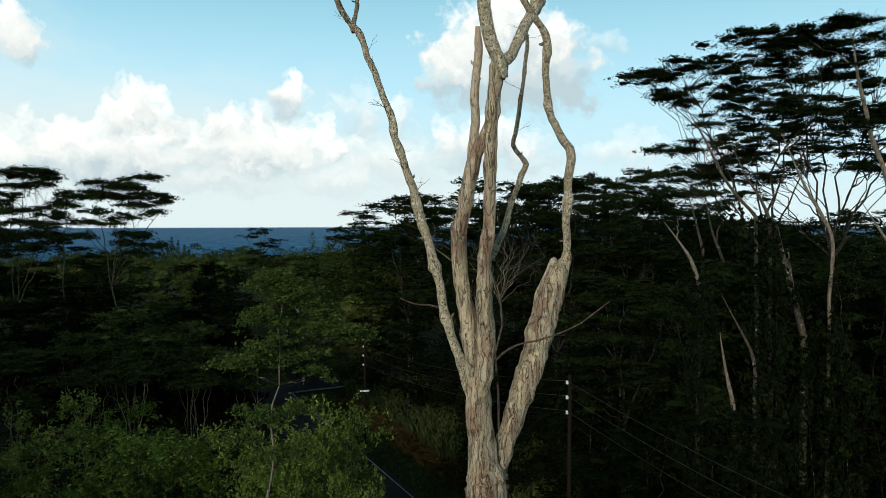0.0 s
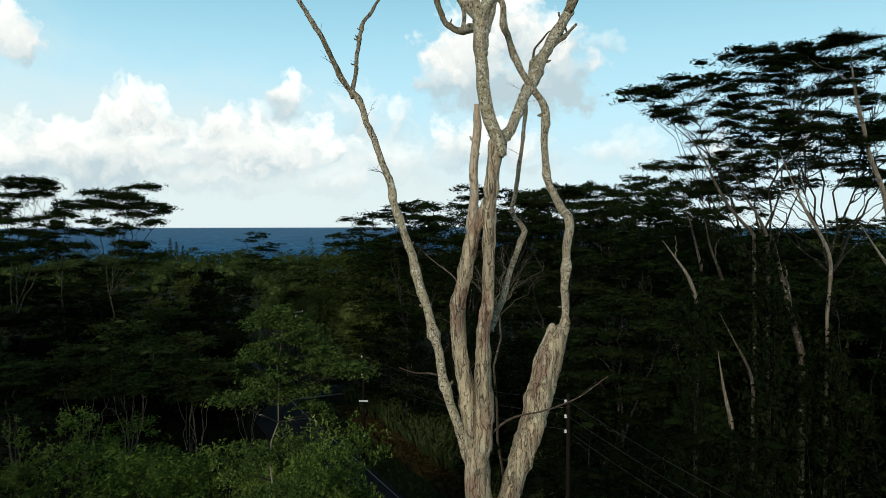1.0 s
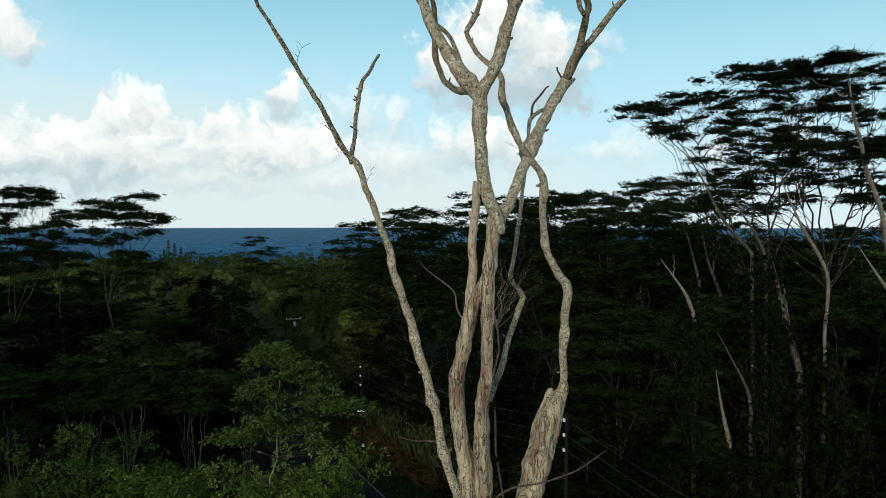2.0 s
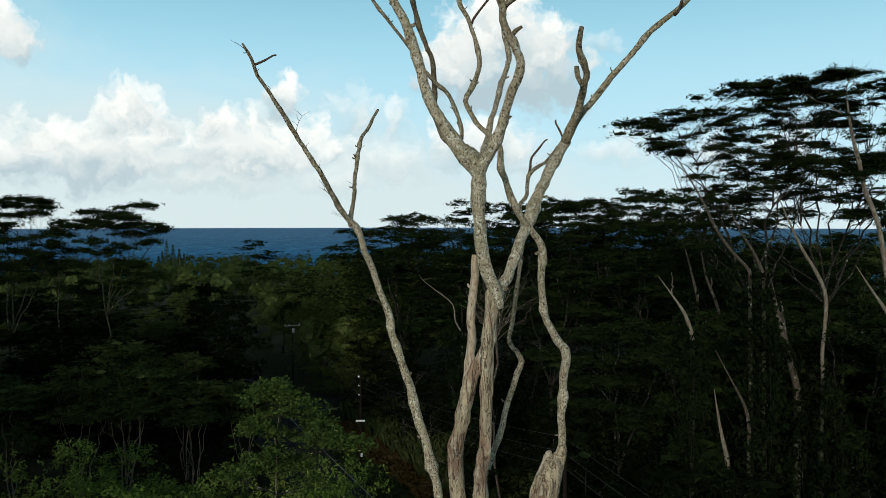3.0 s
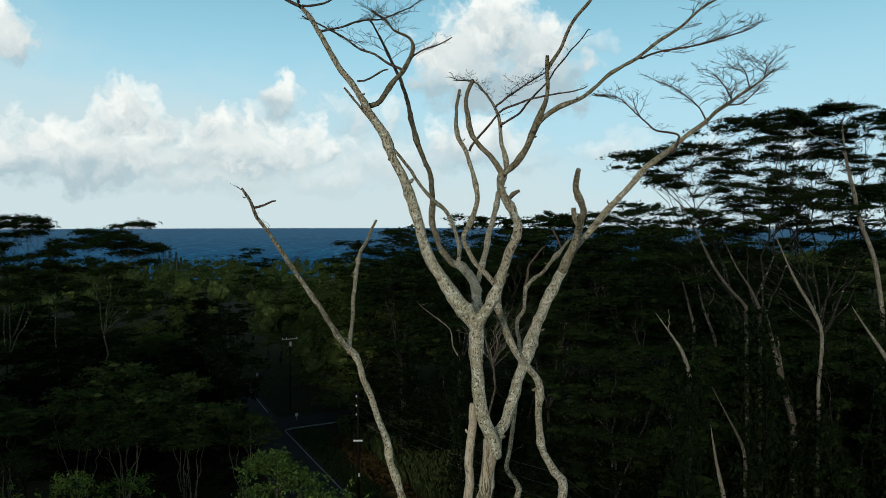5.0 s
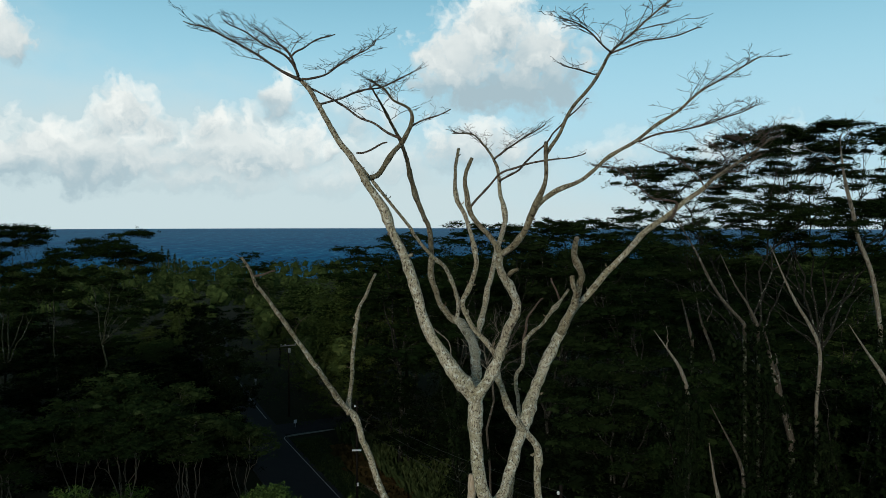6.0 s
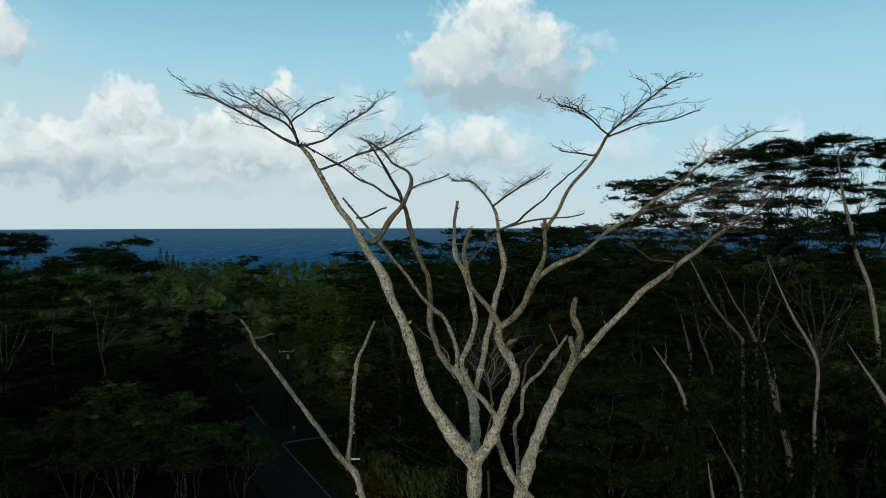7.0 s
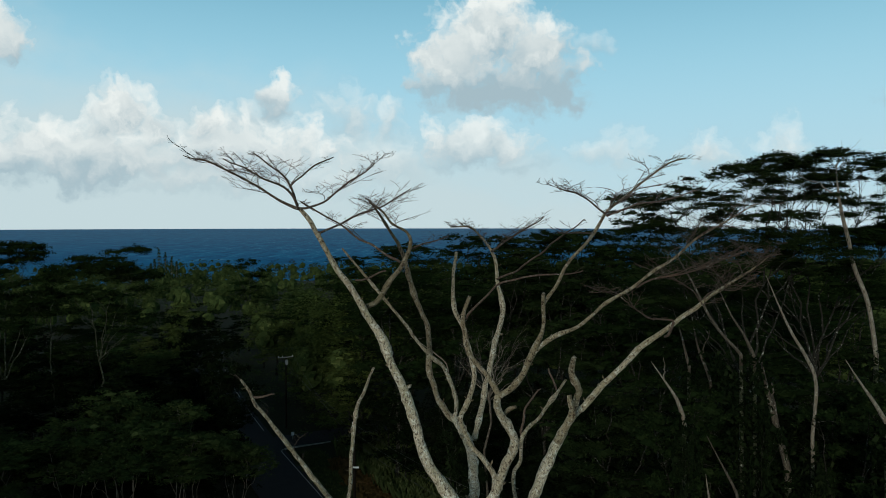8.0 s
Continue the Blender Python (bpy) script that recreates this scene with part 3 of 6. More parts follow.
ribbon("road", road_path(-ROAD_W / 2, -40, L_END), ROAD_W / 2 + 0.6, 0.02, ASPHALT, "dark grey worn asphalt two-lane road", "road")
side = [ROAD_A + ROAD_D * (JUNCTION + 3.6) + ROAD_N * (0.7 + 3.0 * i) + Vector((0, 0, 0.0)) for i in range(8)]
ribbon("road", side, 2.6, 0.012, ASPHALT, "short asphalt side road joining the main road", "road")
ribbon("road_line", road_path(0, -40, JUNCTION - 1.2), 0.055, 0.03, PAINT, "thin white painted road edge line", "road line")
for offset, a, b in ((0, 10, 24), (0, 33, 42), (0, 50, 64), (-ROAD_W, 11, 21), (-ROAD_W, 46, 60), (-ROAD_W, -34, -26)):
    ribbon("road_line", road_path(offset, JUNCTION + a, JUNCTION + b), 0.055, 0.03, PAINT, "worn stretch of white painted road edge line", "road line")
corner = []
for i in range(9):
    w = math.pi / 2 * i / 8
    corner.append(ROAD_A + ROAD_D * (JUNCTION - 1.2 + 1.6 * math.sin(w)) + ROAD_N * (1.6 * (1 - math.cos(w))))
corner += [corner[-1] + ROAD_N * (1.0 * i) for i in range(1, 9)]
ribbon("road_line", corner, 0.055, 0.03, PAINT, "curved white painted line round the corner", "road line")
verge = road_path(3.0, -40, JUNCTION - 1.5)
ribbon("verge", verge, 2.2, 0.005, VERGE, "strip of mown green grass beside the road", "grass verge")


# ---- the dead tree ----
dead = thing("dead_tree", (0.7, 10.7, 0), "tall bare dead tree with weathered grey-tan bark and forked limbs", "tree")
BASE = Vector(dead.location)


def add_limb(name, ctrl, label="", on=None, bark_mat=None):
    """One limb of the dead tree along its centre line of (x, y, z, radius)."""
    old = name in ("trunk", "stem")
    pts, rad = curve_points([(Vector(c[:3]) - BASE, c[3]) for c in ctrl], 0.05 if old else 0.07)
    g = Geo()
    thick = max(rad)
    sides = 36 if old else 14 if thick > 0.05 else 8 if thick > 0.02 else 5
    rng = np.random.default_rng(len(ctrl) * 7 + int(abs(ctrl[0][0]) * 100))
    knots = np.zeros(len(rad))
    for k in rng.integers(2, max(3, len(rad) - 1), max(1, len(rad) // 10)):
        knots += rng.uniform(0.10, 0.42) * np.exp(-((np.arange(len(rad)) - k) / 1.1) ** 2)
    if name == "twig" or old:
        knots *= 0.3
    rad = [r * (1 if old else 0.93) * (1 + k) for r, k in zip(rad, knots)]
    if not old:
        for i in range(1, len(pts) - 1):
            q = pts[i] * 2.3
            pts[i] = pts[i] + noise.noise_vector(q) * (0.05 if name == "twig" else min(0.035, 0.5 * rad[i])) + noise.noise_vector(q * 3.1) * min(0.012, 0.25 * rad[i])
    g.tube(pts, rad, sides, True, 0.20 if old else 0.19 if thick > 0.03 else 0.10, ctrl[0][2])
    if not old and thick > 0.03:
        for k in rng.integers(3, max(4, len(pts) - 2), max(2, len(pts) // 9)):
            out = Vector(rng.normal(0, 1, 3)) + Vector((0, 0, 0.6))
            along = (pts[k] - pts[k - 1]).normalized()
            out = (out - along * out.dot(along) * 0.7).normalized()
            size = rad[k] * rng.uniform(0.25, 0.5)
            p0 = pts[k] + out * rad[k] * 0.5
            reach = rad[k] + rng.uniform(0.01, 0.07)
            g.tube([p0, pts[k] + out * reach * 0.8, pts[k] + out * reach + along * 0.02], [size, size * 0.8, size * 0.45], 6)
    mat = bark_mat or (BARK_DEAD if old else (BARK_BARE if thick > 0.04 else BARK_MID) if name == "stub" else TWIG if name == "twig" else BARK_LIMB)
    return part(name, g, mat, on or dead, label)


def twig_spray(rng, g, p, d, length, r, level, turn):
    """A thin twig that curves up and along, with shorter ones left and right of it in a flat fan."""
    n = 5 if level > 1 else 4 if level > 0 else 3
    side = d.cross(Vector((0, 0, 1)))
    side = side.normalized() if side.length > 0.05 else Vector((1, 0, 0))
    pts, rad, q = [p.copy()], [r], p.copy()
    curl = rng.normal(0, 0.16)
    for i in range(n):
        d = (d + side * curl + Vector(rng.normal(0, 0.13, 3)) + turn * 0.02 + Vector((0, 0, 0.05 - 0.12 * d.z))).normalized()
        q = q + d * (length / n)
        pts.append(q.copy())
        rad.append(max(0.0020, r * (1 - 0.7 * (i + 1) / n)))
        if level > 0 and (i > 0 or level > 1) and i < n - 1 + (rng.random() < 0.5):
            for s in ((-1, 1) if rng.random() < 0.18 else (1 if rng.random() < 0.5 else -1,)):
                e = (d + side * s * rng.uniform(0.6, 1.4) + Vector((0, 0, rng.uniform(-0.08, 0.38)))).normalized()
                twig_spray(rng, g, q, e, length * rng.uniform(0.38, 0.68) * (1 - 0.35 * i / n), max(0.0020, r * 0.6), level - 1, d)
    g.tube(pts, rad, 3 if r < 0.007 else 4, False)


TWIGS = Geo()


def add_sprays(ctrl, count, length, r, start, level, seed):
    """Fine bare twigs in flat fans along the outer part of a limb."""
    rng = np.random.default_rng(seed)
    pts, _ = curve_points([(Vector(c[:3]) - BASE, c[3]) for c in ctrl], 0.05)
    for i in range(count):
        share = (i + rng.random()) / count
        k = int((start + (1 - start) * share) * (len(pts) - 2))
        along = (pts[k + 1] - pts[k]).normalized()
        side = along.cross(Vector((0, 0, 1))).normalized() * (1 if i % 2 else -1)
        a = rng.uniform(0.5, 1.15)
        d = (along * math.cos(a) + side * math.sin(a) + Vector((0, 0, rng.uniform(-0.05, 0.35)))).normalized()
        twig_spray(rng, TWIGS, pts[k], d, length * rng.uniform(0.6, 1.15) * (1.15 - 0.5 * share), r, level, along)


limb_ob = add_limb("trunk", [(0.72, 10.6, -0.4, 0.62), (0.74, 10.55, 1.2, 0.46), (0.66, 10.6, 7.0, 0.40), (0.76, 10.52, 13.0, 0.35), (0.70, 10.52, 17.5, 0.31), (0.66, 10.50, 19.72, 0.293), (0.64, 10.48, 20.20, 0.251), (0.58, 10.47, 20.55, 0.217), (0.55, 10.45, 20.98, 0.187), (0.52, 10.43, 21.41, 0.179), (0.51, 10.42, 21.75, 0.166), (0.52, 10.41, 22.01, 0.108), (0.53, 10.40, 22.22, 0.033)], "cracked grey-brown lower trunk")
course = [(0.54, 10.45, 21.24, 0.058), (0.47, 10.38, 21.76, 0.137), (0.35, 10.27, 22.61, 0.123), (0.25, 10.19, 23.28, 0.114), (0.23, 10.11, 23.85, 0.109), (0.30, 10.06, 24.17, 0.104), (0.38, 10.00, 24.64, 0.104), (0.46, 9.96, 24.92, 0.095), (0.58, 9.92, 25.15, 0.087), (0.67, 9.87, 25.45, 0.087), (0.71, 9.81, 25.87, 0.094), (0.74, 9.78, 26.11, 0.105), (0.77, 9.75, 26.30, 0.047)]
limb_ob = add_limb("stem", course)
add_sprays(course, 4, 0.45, 0.0060, 0.1, 1, 101)
add_limb("stub", [(0.39, 10.30, 24.66, 0.090), (0.44, 10.17, 25.22, 0.077), (0.46, 10.05, 25.68, 0.068), (0.48, 9.90, 26.27, 0.063), (0.48, 9.80, 26.65, 0.035)], "barkless bleached dead limb", on=limb_ob)
limb_ob = add_limb("stem", [(0.55, 10.35, 21.18, 0.058), (0.59, 10.28, 21.74, 0.131), (0.62, 10.21, 22.29, 0.130), (0.59, 10.15, 22.79, 0.121), (0.60, 10.06, 23.53, 0.100), (0.65, 10.00, 23.93, 0.084), (0.66, 9.90, 24.71, 0.091), (0.68, 9.79, 25.48, 0.094), (0.73, 9.71, 26.04, 0.105), (0.78, 9.68, 26.26, 0.046)])
limb_ob = add_limb("limb", [(0.82, 9.67, 25.93, 0.069), (0.76, 9.66, 26.14, 0.108), (0.68, 9.66, 26.35, 0.104), (0.59, 9.65, 26.66, 0.096), (0.53, 9.63, 27.41, 0.088), (0.52, 9.62, 27.82, 0.092)])
limb_ob = add_limb("limb", [(0.55, 9.62, 27.57, 0.061), (0.46, 9.61, 27.86, 0.107), (0.25, 9.61, 28.13, 0.111), (-0.02, 9.61, 28.51, 0.084), (-0.17, 9.61, 28.89, 0.077), (-0.32, 9.61, 29.34, 0.073), (-0.47, 9.60, 29.79, 0.069), (-0.72, 9.69, 30.29, 0.062), (-0.95, 9.76, 30.72, 0.054), (-1.15, 9.80, 31.03, 0.047), (-1.35, 9.85, 31.30, 0.043), (-1.51, 9.89, 31.58, 0.039), (-1.67, 9.93, 31.85, 0.036), (-1.79, 9.95, 32.05, 0.036), (-1.91, 9.98, 32.17, 0.032)])
course = [(-1.90, 9.93, 32.16, 0.028), (-2.13, 9.89, 32.28, 0.020), (-2.42, 9.84, 32.42, 0.018), (-2.72, 9.79, 32.60, 0.016), (-3.02, 9.73, 32.77, 0.014), (-3.20, 9.69, 32.83, 0.011), (-3.40, 9.65, 32.87, 0.006)]
add_limb("twig", course, on=limb_ob)
add_sprays(course, 11, 0.53, 0.0066, 0.25, 2, 106)
course = [(-1.92, 9.93, 32.20, 0.024), (-1.97, 9.86, 32.31, 0.020), (-2.10, 9.76, 32.45, 0.017), (-2.37, 9.61, 32.57, 0.013), (-2.56, 9.48, 32.69, 0.011), (-2.77, 9.34, 32.80, 0.007)]
add_limb("twig", course, on=limb_ob)
add_sprays(course, 9, 0.52, 0.0066, 0.15, 2, 107)
course = [(-1.95, 9.93, 32.28, 0.020), (-2.05, 10.03, 32.49, 0.018), (-2.17, 10.11, 32.64, 0.016), (-2.35, 10.21, 32.80, 0.012), (-2.62, 10.33, 32.97, 0.008)]
add_limb("twig", course, on=limb_ob)
add_sprays(course, 6, 0.47, 0.0066, 0.3, 2, 108)
course = [(-2.01, 9.93, 32.48, 0.016), (-1.89, 10.09, 32.62, 0.014), (-1.72, 10.29, 32.80, 0.012), (-1.49, 10.52, 32.93, 0.008)]
add_limb("twig", course, on=limb_ob)
add_sprays(course, 7, 0.24, 0.0040, 0.3, 1, 109)
course = [(-1.87, 9.92, 32.16, 0.020), (-1.61, 10.09, 32.27, 0.016), (-1.39, 10.25, 32.42, 0.014), (-1.09, 10.46, 32.66, 0.012), (-0.90, 10.61, 32.87, 0.008)]
add_limb("twig", course, on=limb_ob)
add_sprays(course, 9, 0.53, 0.0066, 0.2, 2, 110)
course = [(-1.65, 9.92, 31.83, 0.018), (-1.39, 10.16, 31.92, 0.016), (-1.01, 10.48, 32.13, 0.015), (-0.70, 10.73, 32.25, 0.013), (-0.37, 11.01, 32.49, 0.009)]
add_limb("twig", course, on=limb_ob)
add_sprays(course, 8, 0.52, 0.0066, 0.3, 2, 111)
course = [(-1.06, 9.91, 30.77, 0.043), (-0.85, 9.98, 30.84, 0.042), (-0.66, 10.08, 31.12, 0.040), (-0.50, 10.15, 31.32, 0.040), (-0.38, 10.22, 31.53, 0.037), (-0.35, 10.27, 31.69, 0.033), (-0.41, 10.31, 31.82, 0.021), (-0.64, 10.38, 31.95, 0.017), (-0.76, 10.44, 32.12, 0.015), (-0.97, 10.51, 32.26, 0.013)]
limb_ob = add_limb("limb", course, "limb with dark bark", bark_mat=BARK_LIMB_DARK)
add_sprays(course, 6, 0.47, 0.0066, 0.76, 2, 112)
course = [(-0.51, 10.41, 31.38, 0.021), (-0.85, 10.50, 31.59, 0.019), (-1.11, 10.57, 31.72, 0.017), (-1.54, 10.69, 31.99, 0.015), (-1.89, 10.78, 32.17, 0.013), (-2.04, 10.83, 32.28, 0.009)]
add_limb("twig", course, on=limb_ob)
add_sprays(course, 6, 0.41, 0.0066, 0.35, 2, 113)
course = [(-0.43, 10.41, 31.50, 0.017), (-0.22, 10.30, 31.62, 0.014), (-0.02, 10.21, 31.69, 0.012), (0.20, 10.10, 31.78, 0.008)]
add_limb("twig", course, on=limb_ob)
add_sprays(course, 8, 0.24, 0.0040, 0.2, 1, 114)
limb_ob = add_limb("limb", [(0.53, 9.61, 27.74, 0.084), (0.60, 10.53, 27.90, 0.084), (0.61, 11.15, 28.04, 0.084), (0.59, 11.74, 28.20, 0.089), (0.47, 12.34, 28.35, 0.079), (0.36, 12.70, 28.43, 0.066)])
course = [(0.40, 12.65, 28.39, 0.071), (0.23, 12.84, 28.47, 0.061), (0.10, 13.06, 28.63, 0.057), (-0.01, 13.30, 28.84, 0.056), (-0.10, 13.30, 29.18, 0.056), (-0.09, 13.21, 29.57, 0.053), (-0.12, 13.11, 30.01, 0.052), (-0.22, 13.04, 30.28, 0.049), (-0.42, 12.91, 30.82, 0.046), (-0.52, 12.61, 31.28, 0.040), (-0.59, 12.35, 31.51, 0.034), (-0.69, 12.09, 31.71, 0.029), (-0.81, 11.79, 31.94, 0.023), (-0.96, 11.41, 32.19, 0.018), (-1.04, 11.21, 32.32, 0.013)]
limb_ob = add_limb("limb", course, "limb with dark bark", bark_mat=BARK_LIMB_DARK)
add_sprays(course, 6, 0.47, 0.0066, 0.85, 2, 116)
course = [(0.36, 12.65, 28.41, 0.040), (0.40, 12.67, 28.67, 0.040), (0.36, 12.70, 28.90, 0.040), (0.24, 12.70, 29.20, 0.040), (0.11, 12.68, 29.41, 0.038), (-0.07, 12.66, 29.55, 0.035), (-0.34, 12.62, 29.88, 0.033), (-0.49, 12.59, 30.11, 0.033), (-0.79, 12.55, 30.48, 0.030), (-1.28, 12.48, 31.09, 0.025), (-1.62, 12.43, 31.51, 0.020)]
limb_ob = add_limb("limb", course)
add_sprays(course, 4, 0.22, 0.0040, 0.6, 1, 117)
add_limb("twig", [(-1.13, 10.02, 31.15, 0.016), (-0.97, 9.98, 31.19, 0.016), (-0.69, 9.91, 31.29, 0.012)], on=limb_ob)
limb_ob = add_limb("limb", [(0.50, 9.62, 27.60, 0.054), (0.56, 9.54, 27.86, 0.087), (0.68, 9.46, 28.07, 0.079), (0.82, 9.35, 28.41, 0.067), (0.93, 9.23, 28.77, 0.063), (1.03, 9.13, 29.04, 0.066), (1.01, 9.08, 29.21, 0.058), (0.87, 8.99, 29.44, 0.054), (0.78, 8.93, 29.61, 0.053), (0.80, 8.86, 29.80, 0.053)])
limb_ob = add_limb("limb", [(0.80, 8.86, 29.77, 0.046), (0.69, 8.96, 29.96, 0.039), (0.55, 9.05, 30.13, 0.036), (0.43, 9.04, 30.28, 0.036), (0.38, 9.10, 30.57, 0.033), (0.36, 9.14, 30.75, 0.029), (0.45, 9.19, 31.01, 0.026)], "limb with brown bark", bark_mat=BARK_MID)
limb_ob = add_limb("limb", [(0.80, 8.86, 29.77, 0.046), (0.95, 8.78, 29.92, 0.046), (1.08, 8.69, 30.10, 0.042), (1.14, 8.69, 30.23, 0.049), (1.25, 8.59, 30.50, 0.041), (1.30, 8.52, 30.71, 0.031), (1.29, 8.43, 30.98, 0.027), (1.28, 8.38, 31.13, 0.023)], "limb with brown bark", bark_mat=BARK_MID)
course = [(1.29, 8.48, 30.98, 0.024), (1.45, 8.40, 31.24, 0.023), (1.56, 8.31, 31.50, 0.022), (1.74, 8.23, 31.72, 0.020), (1.86, 8.16, 31.91, 0.020), (1.97, 8.09, 32.11, 0.016), (2.14, 8.02, 32.26, 0.013), (2.36, 7.92, 32.46, 0.011), (2.58, 7.82, 32.63, 0.009), (2.74, 7.76, 32.68, 0.006)]
limb_ob = add_limb("limb", course)
add_sprays(course, 11, 0.53, 0.0066, 0.52, 2, 122)
course = [(1.91, 7.87, 32.06, 0.013), (1.69, 7.73, 32.20, 0.011), (1.48, 7.60, 32.29, 0.009), (1.28, 7.48, 32.34, 0.006)]
add_limb("twig", course, on=limb_ob)
add_sprays(course, 6, 0.44, 0.0066, 0.2, 2, 123)
course = [(1.90, 7.88, 32.04, 0.013), (2.16, 7.87, 32.11, 0.011), (2.35, 7.87, 32.17, 0.009), (2.66, 7.87, 32.25, 0.008), (2.91, 7.86, 32.33, 0.006)]
add_limb("twig", course, on=limb_ob)
add_sprays(course, 9, 0.28, 0.0040, 0.2, 1, 124)
course = [(1.80, 8.08, 31.86, 0.011), (1.53, 7.81, 31.85, 0.009), (1.30, 7.58, 31.87, 0.006)]
add_limb("twig", course, on=limb_ob)
add_sprays(course, 6, 0.25, 0.0040, 0.2, 1, 125)
course = [(1.20, 8.63, 30.37, 0.034), (1.46, 8.64, 30.57, 0.028), (1.77, 8.64, 30.71, 0.024), (2.11, 8.64, 30.99, 0.022), (2.39, 8.64, 31.16, 0.021), (2.66, 8.64, 31.36, 0.019), (2.94, 8.64, 31.54, 0.017), (3.21, 8.65, 31.78, 0.014), (3.56, 8.65, 31.98, 0.010), (3.93, 8.65, 32.20, 0.007)]
limb_ob = add_limb("limb", course)
add_sprays(course, 9, 0.53, 0.0066, 0.6, 2, 126)
course = [(2.43, 8.67, 31.17, 0.016), (2.76, 8.73, 31.29, 0.014), (3.13, 8.79, 31.34, 0.012), (3.59, 8.87, 31.49, 0.011), (4.01, 8.95, 31.66, 0.007)]
add_limb("twig", course, on=limb_ob)
add_sprays(course, 9, 0.52, 0.0066, 0.25, 2, 127)
add_limb("stub", [(0.91, 9.19, 29.46, 0.029), (0.97, 9.14, 29.54, 0.026), (1.04, 9.09, 29.58, 0.022)], on=limb_ob)
limb_ob = add_limb("stem", [(0.66, 10.50, 19.63, 0.075), (0.75, 10.57, 19.98, 0.118), (0.83, 10.63, 20.24, 0.136), (1.00, 10.73, 20.72, 0.154), (1.23, 10.87, 21.39, 0.186), (1.42, 10.98, 21.90, 0.201), (1.56, 11.08, 22.41, 0.212), (1.72, 11.18, 22.94, 0.205), (1.85, 11.24, 23.22, 0.152), (1.96, 11.27, 23.36, 0.090), (1.97, 11.30, 23.51, 0.063)])
limb_ob = add_limb("limb", [(1.94, 11.35, 23.24, 0.054), (1.97, 11.29, 23.56, 0.067), (1.95, 11.19, 24.10, 0.067), (1.95, 11.11, 24.54, 0.071), (1.98, 11.04, 24.88, 0.075), (1.95, 11.00, 25.10, 0.079), (1.79, 10.94, 25.35, 0.065), (1.64, 10.88, 25.64, 0.061), (1.57, 10.79, 26.05, 0.056), (1.55, 10.69, 26.54, 0.060), (1.52, 10.65, 26.73, 0.064), (1.39, 10.60, 26.93, 0.055), (1.15, 10.47, 27.24, 0.054), (0.98, 10.44, 27.65, 0.052), (0.90, 10.42, 27.89, 0.054), (0.88, 10.40, 28.21, 0.046), (0.76, 10.53, 28.34, 0.046), (0.53, 10.66, 28.61, 0.042), (0.39, 10.79, 28.93, 0.041), (0.50, 10.88, 29.17, 0.039), (0.62, 11.02, 29.55, 0.040), (0.54, 11.17, 29.97, 0.038), (0.45, 11.29, 30.30, 0.036), (0.31, 11.40, 30.60, 0.034), (0.32, 11.92, 31.06, 0.031), (0.38, 12.30, 31.44, 0.029)])
add_limb("stub", [(1.51, 11.20, 22.49, 0.071), (1.63, 11.25, 22.98, 0.076), (1.73, 11.28, 23.27, 0.063), (1.79, 11.30, 23.41, 0.023)], "splintered broken limb end", on=limb_ob)
course = [(0.53, 11.79, 30.35, 0.024), (0.73, 11.65, 30.59, 0.021), (0.94, 11.49, 30.86, 0.018), (1.07, 11.41, 30.97, 0.018), (1.41, 11.22, 31.09, 0.016), (1.82, 11.01, 31.14, 0.013), (2.26, 10.77, 31.23, 0.009)]
add_limb("twig", course, on=limb_ob)
add_sprays(course, 5, 0.22, 0.0040, 0.3, 1, 132)
course = [(0.69, 12.39, 28.11, 0.059), (0.80, 12.63, 28.45, 0.055), (0.91, 12.86, 28.80, 0.054), (1.03, 13.12, 29.21, 0.052), (1.18, 13.45, 29.74, 0.051), (1.34, 13.71, 30.19, 0.052), (1.34, 13.80, 30.35, 0.050), (1.27, 13.98, 30.66, 0.047), (1.21, 13.98, 31.18, 0.039), (1.10, 13.90, 31.43, 0.028), (0.92, 13.81, 31.67, 0.022), (0.70, 13.71, 31.86, 0.016), (0.31, 13.60, 31.87, 0.011)]
limb_ob = add_limb("limb", course)
add_sprays(course, 11, 0.48, 0.0066, 0.80, 2, 133)
course = [(1.12, 13.79, 31.39, 0.025), (1.41, 13.72, 31.61, 0.019), (1.72, 13.65, 31.82, 0.016), (2.09, 13.57, 32.06, 0.011)]
add_limb("twig", course, on=limb_ob)
add_sprays(course, 11, 0.48, 0.0066, 0.1, 2, 134)
course = [(1.17, 12.99, 30.91, 0.023), (1.47, 12.47, 31.13, 0.020), (1.76, 11.78, 31.47, 0.016), (2.01, 11.11, 31.76, 0.013), (2.23, 10.47, 31.99, 0.008)]
add_limb("twig", course, on=limb_ob)
add_sprays(course, 3, 0.20, 0.0040, 0.6, 1, 135)
limb_ob = add_limb("limb", [(0.79, 9.67, 25.93, 0.062), (0.85, 9.86, 26.15, 0.086), (0.99, 10.07, 26.39, 0.080), (1.19, 10.44, 26.83, 0.087), (1.39, 10.75, 27.20, 0.090), (1.57, 11.09, 27.59, 0.093), (1.78, 11.29, 27.99, 0.090), (2.04, 11.49, 28.41, 0.087)])
limb_ob = add_limb("limb", [(2.01, 11.44, 28.38, 0.078), (2.16, 11.21, 28.75, 0.067), (2.22, 10.98, 29.16, 0.061), (2.23, 10.86, 29.35, 0.052), (2.07, 10.67, 29.66, 0.051), (2.08, 10.48, 29.95, 0.042)], "limb with brown bark", bark_mat=BARK_MID)
add_limb("stub", [(2.08, 10.38, 29.07, 0.033), (2.02, 10.44, 29.22, 0.033), (2.00, 10.49, 29.38, 0.029)], on=limb_ob)
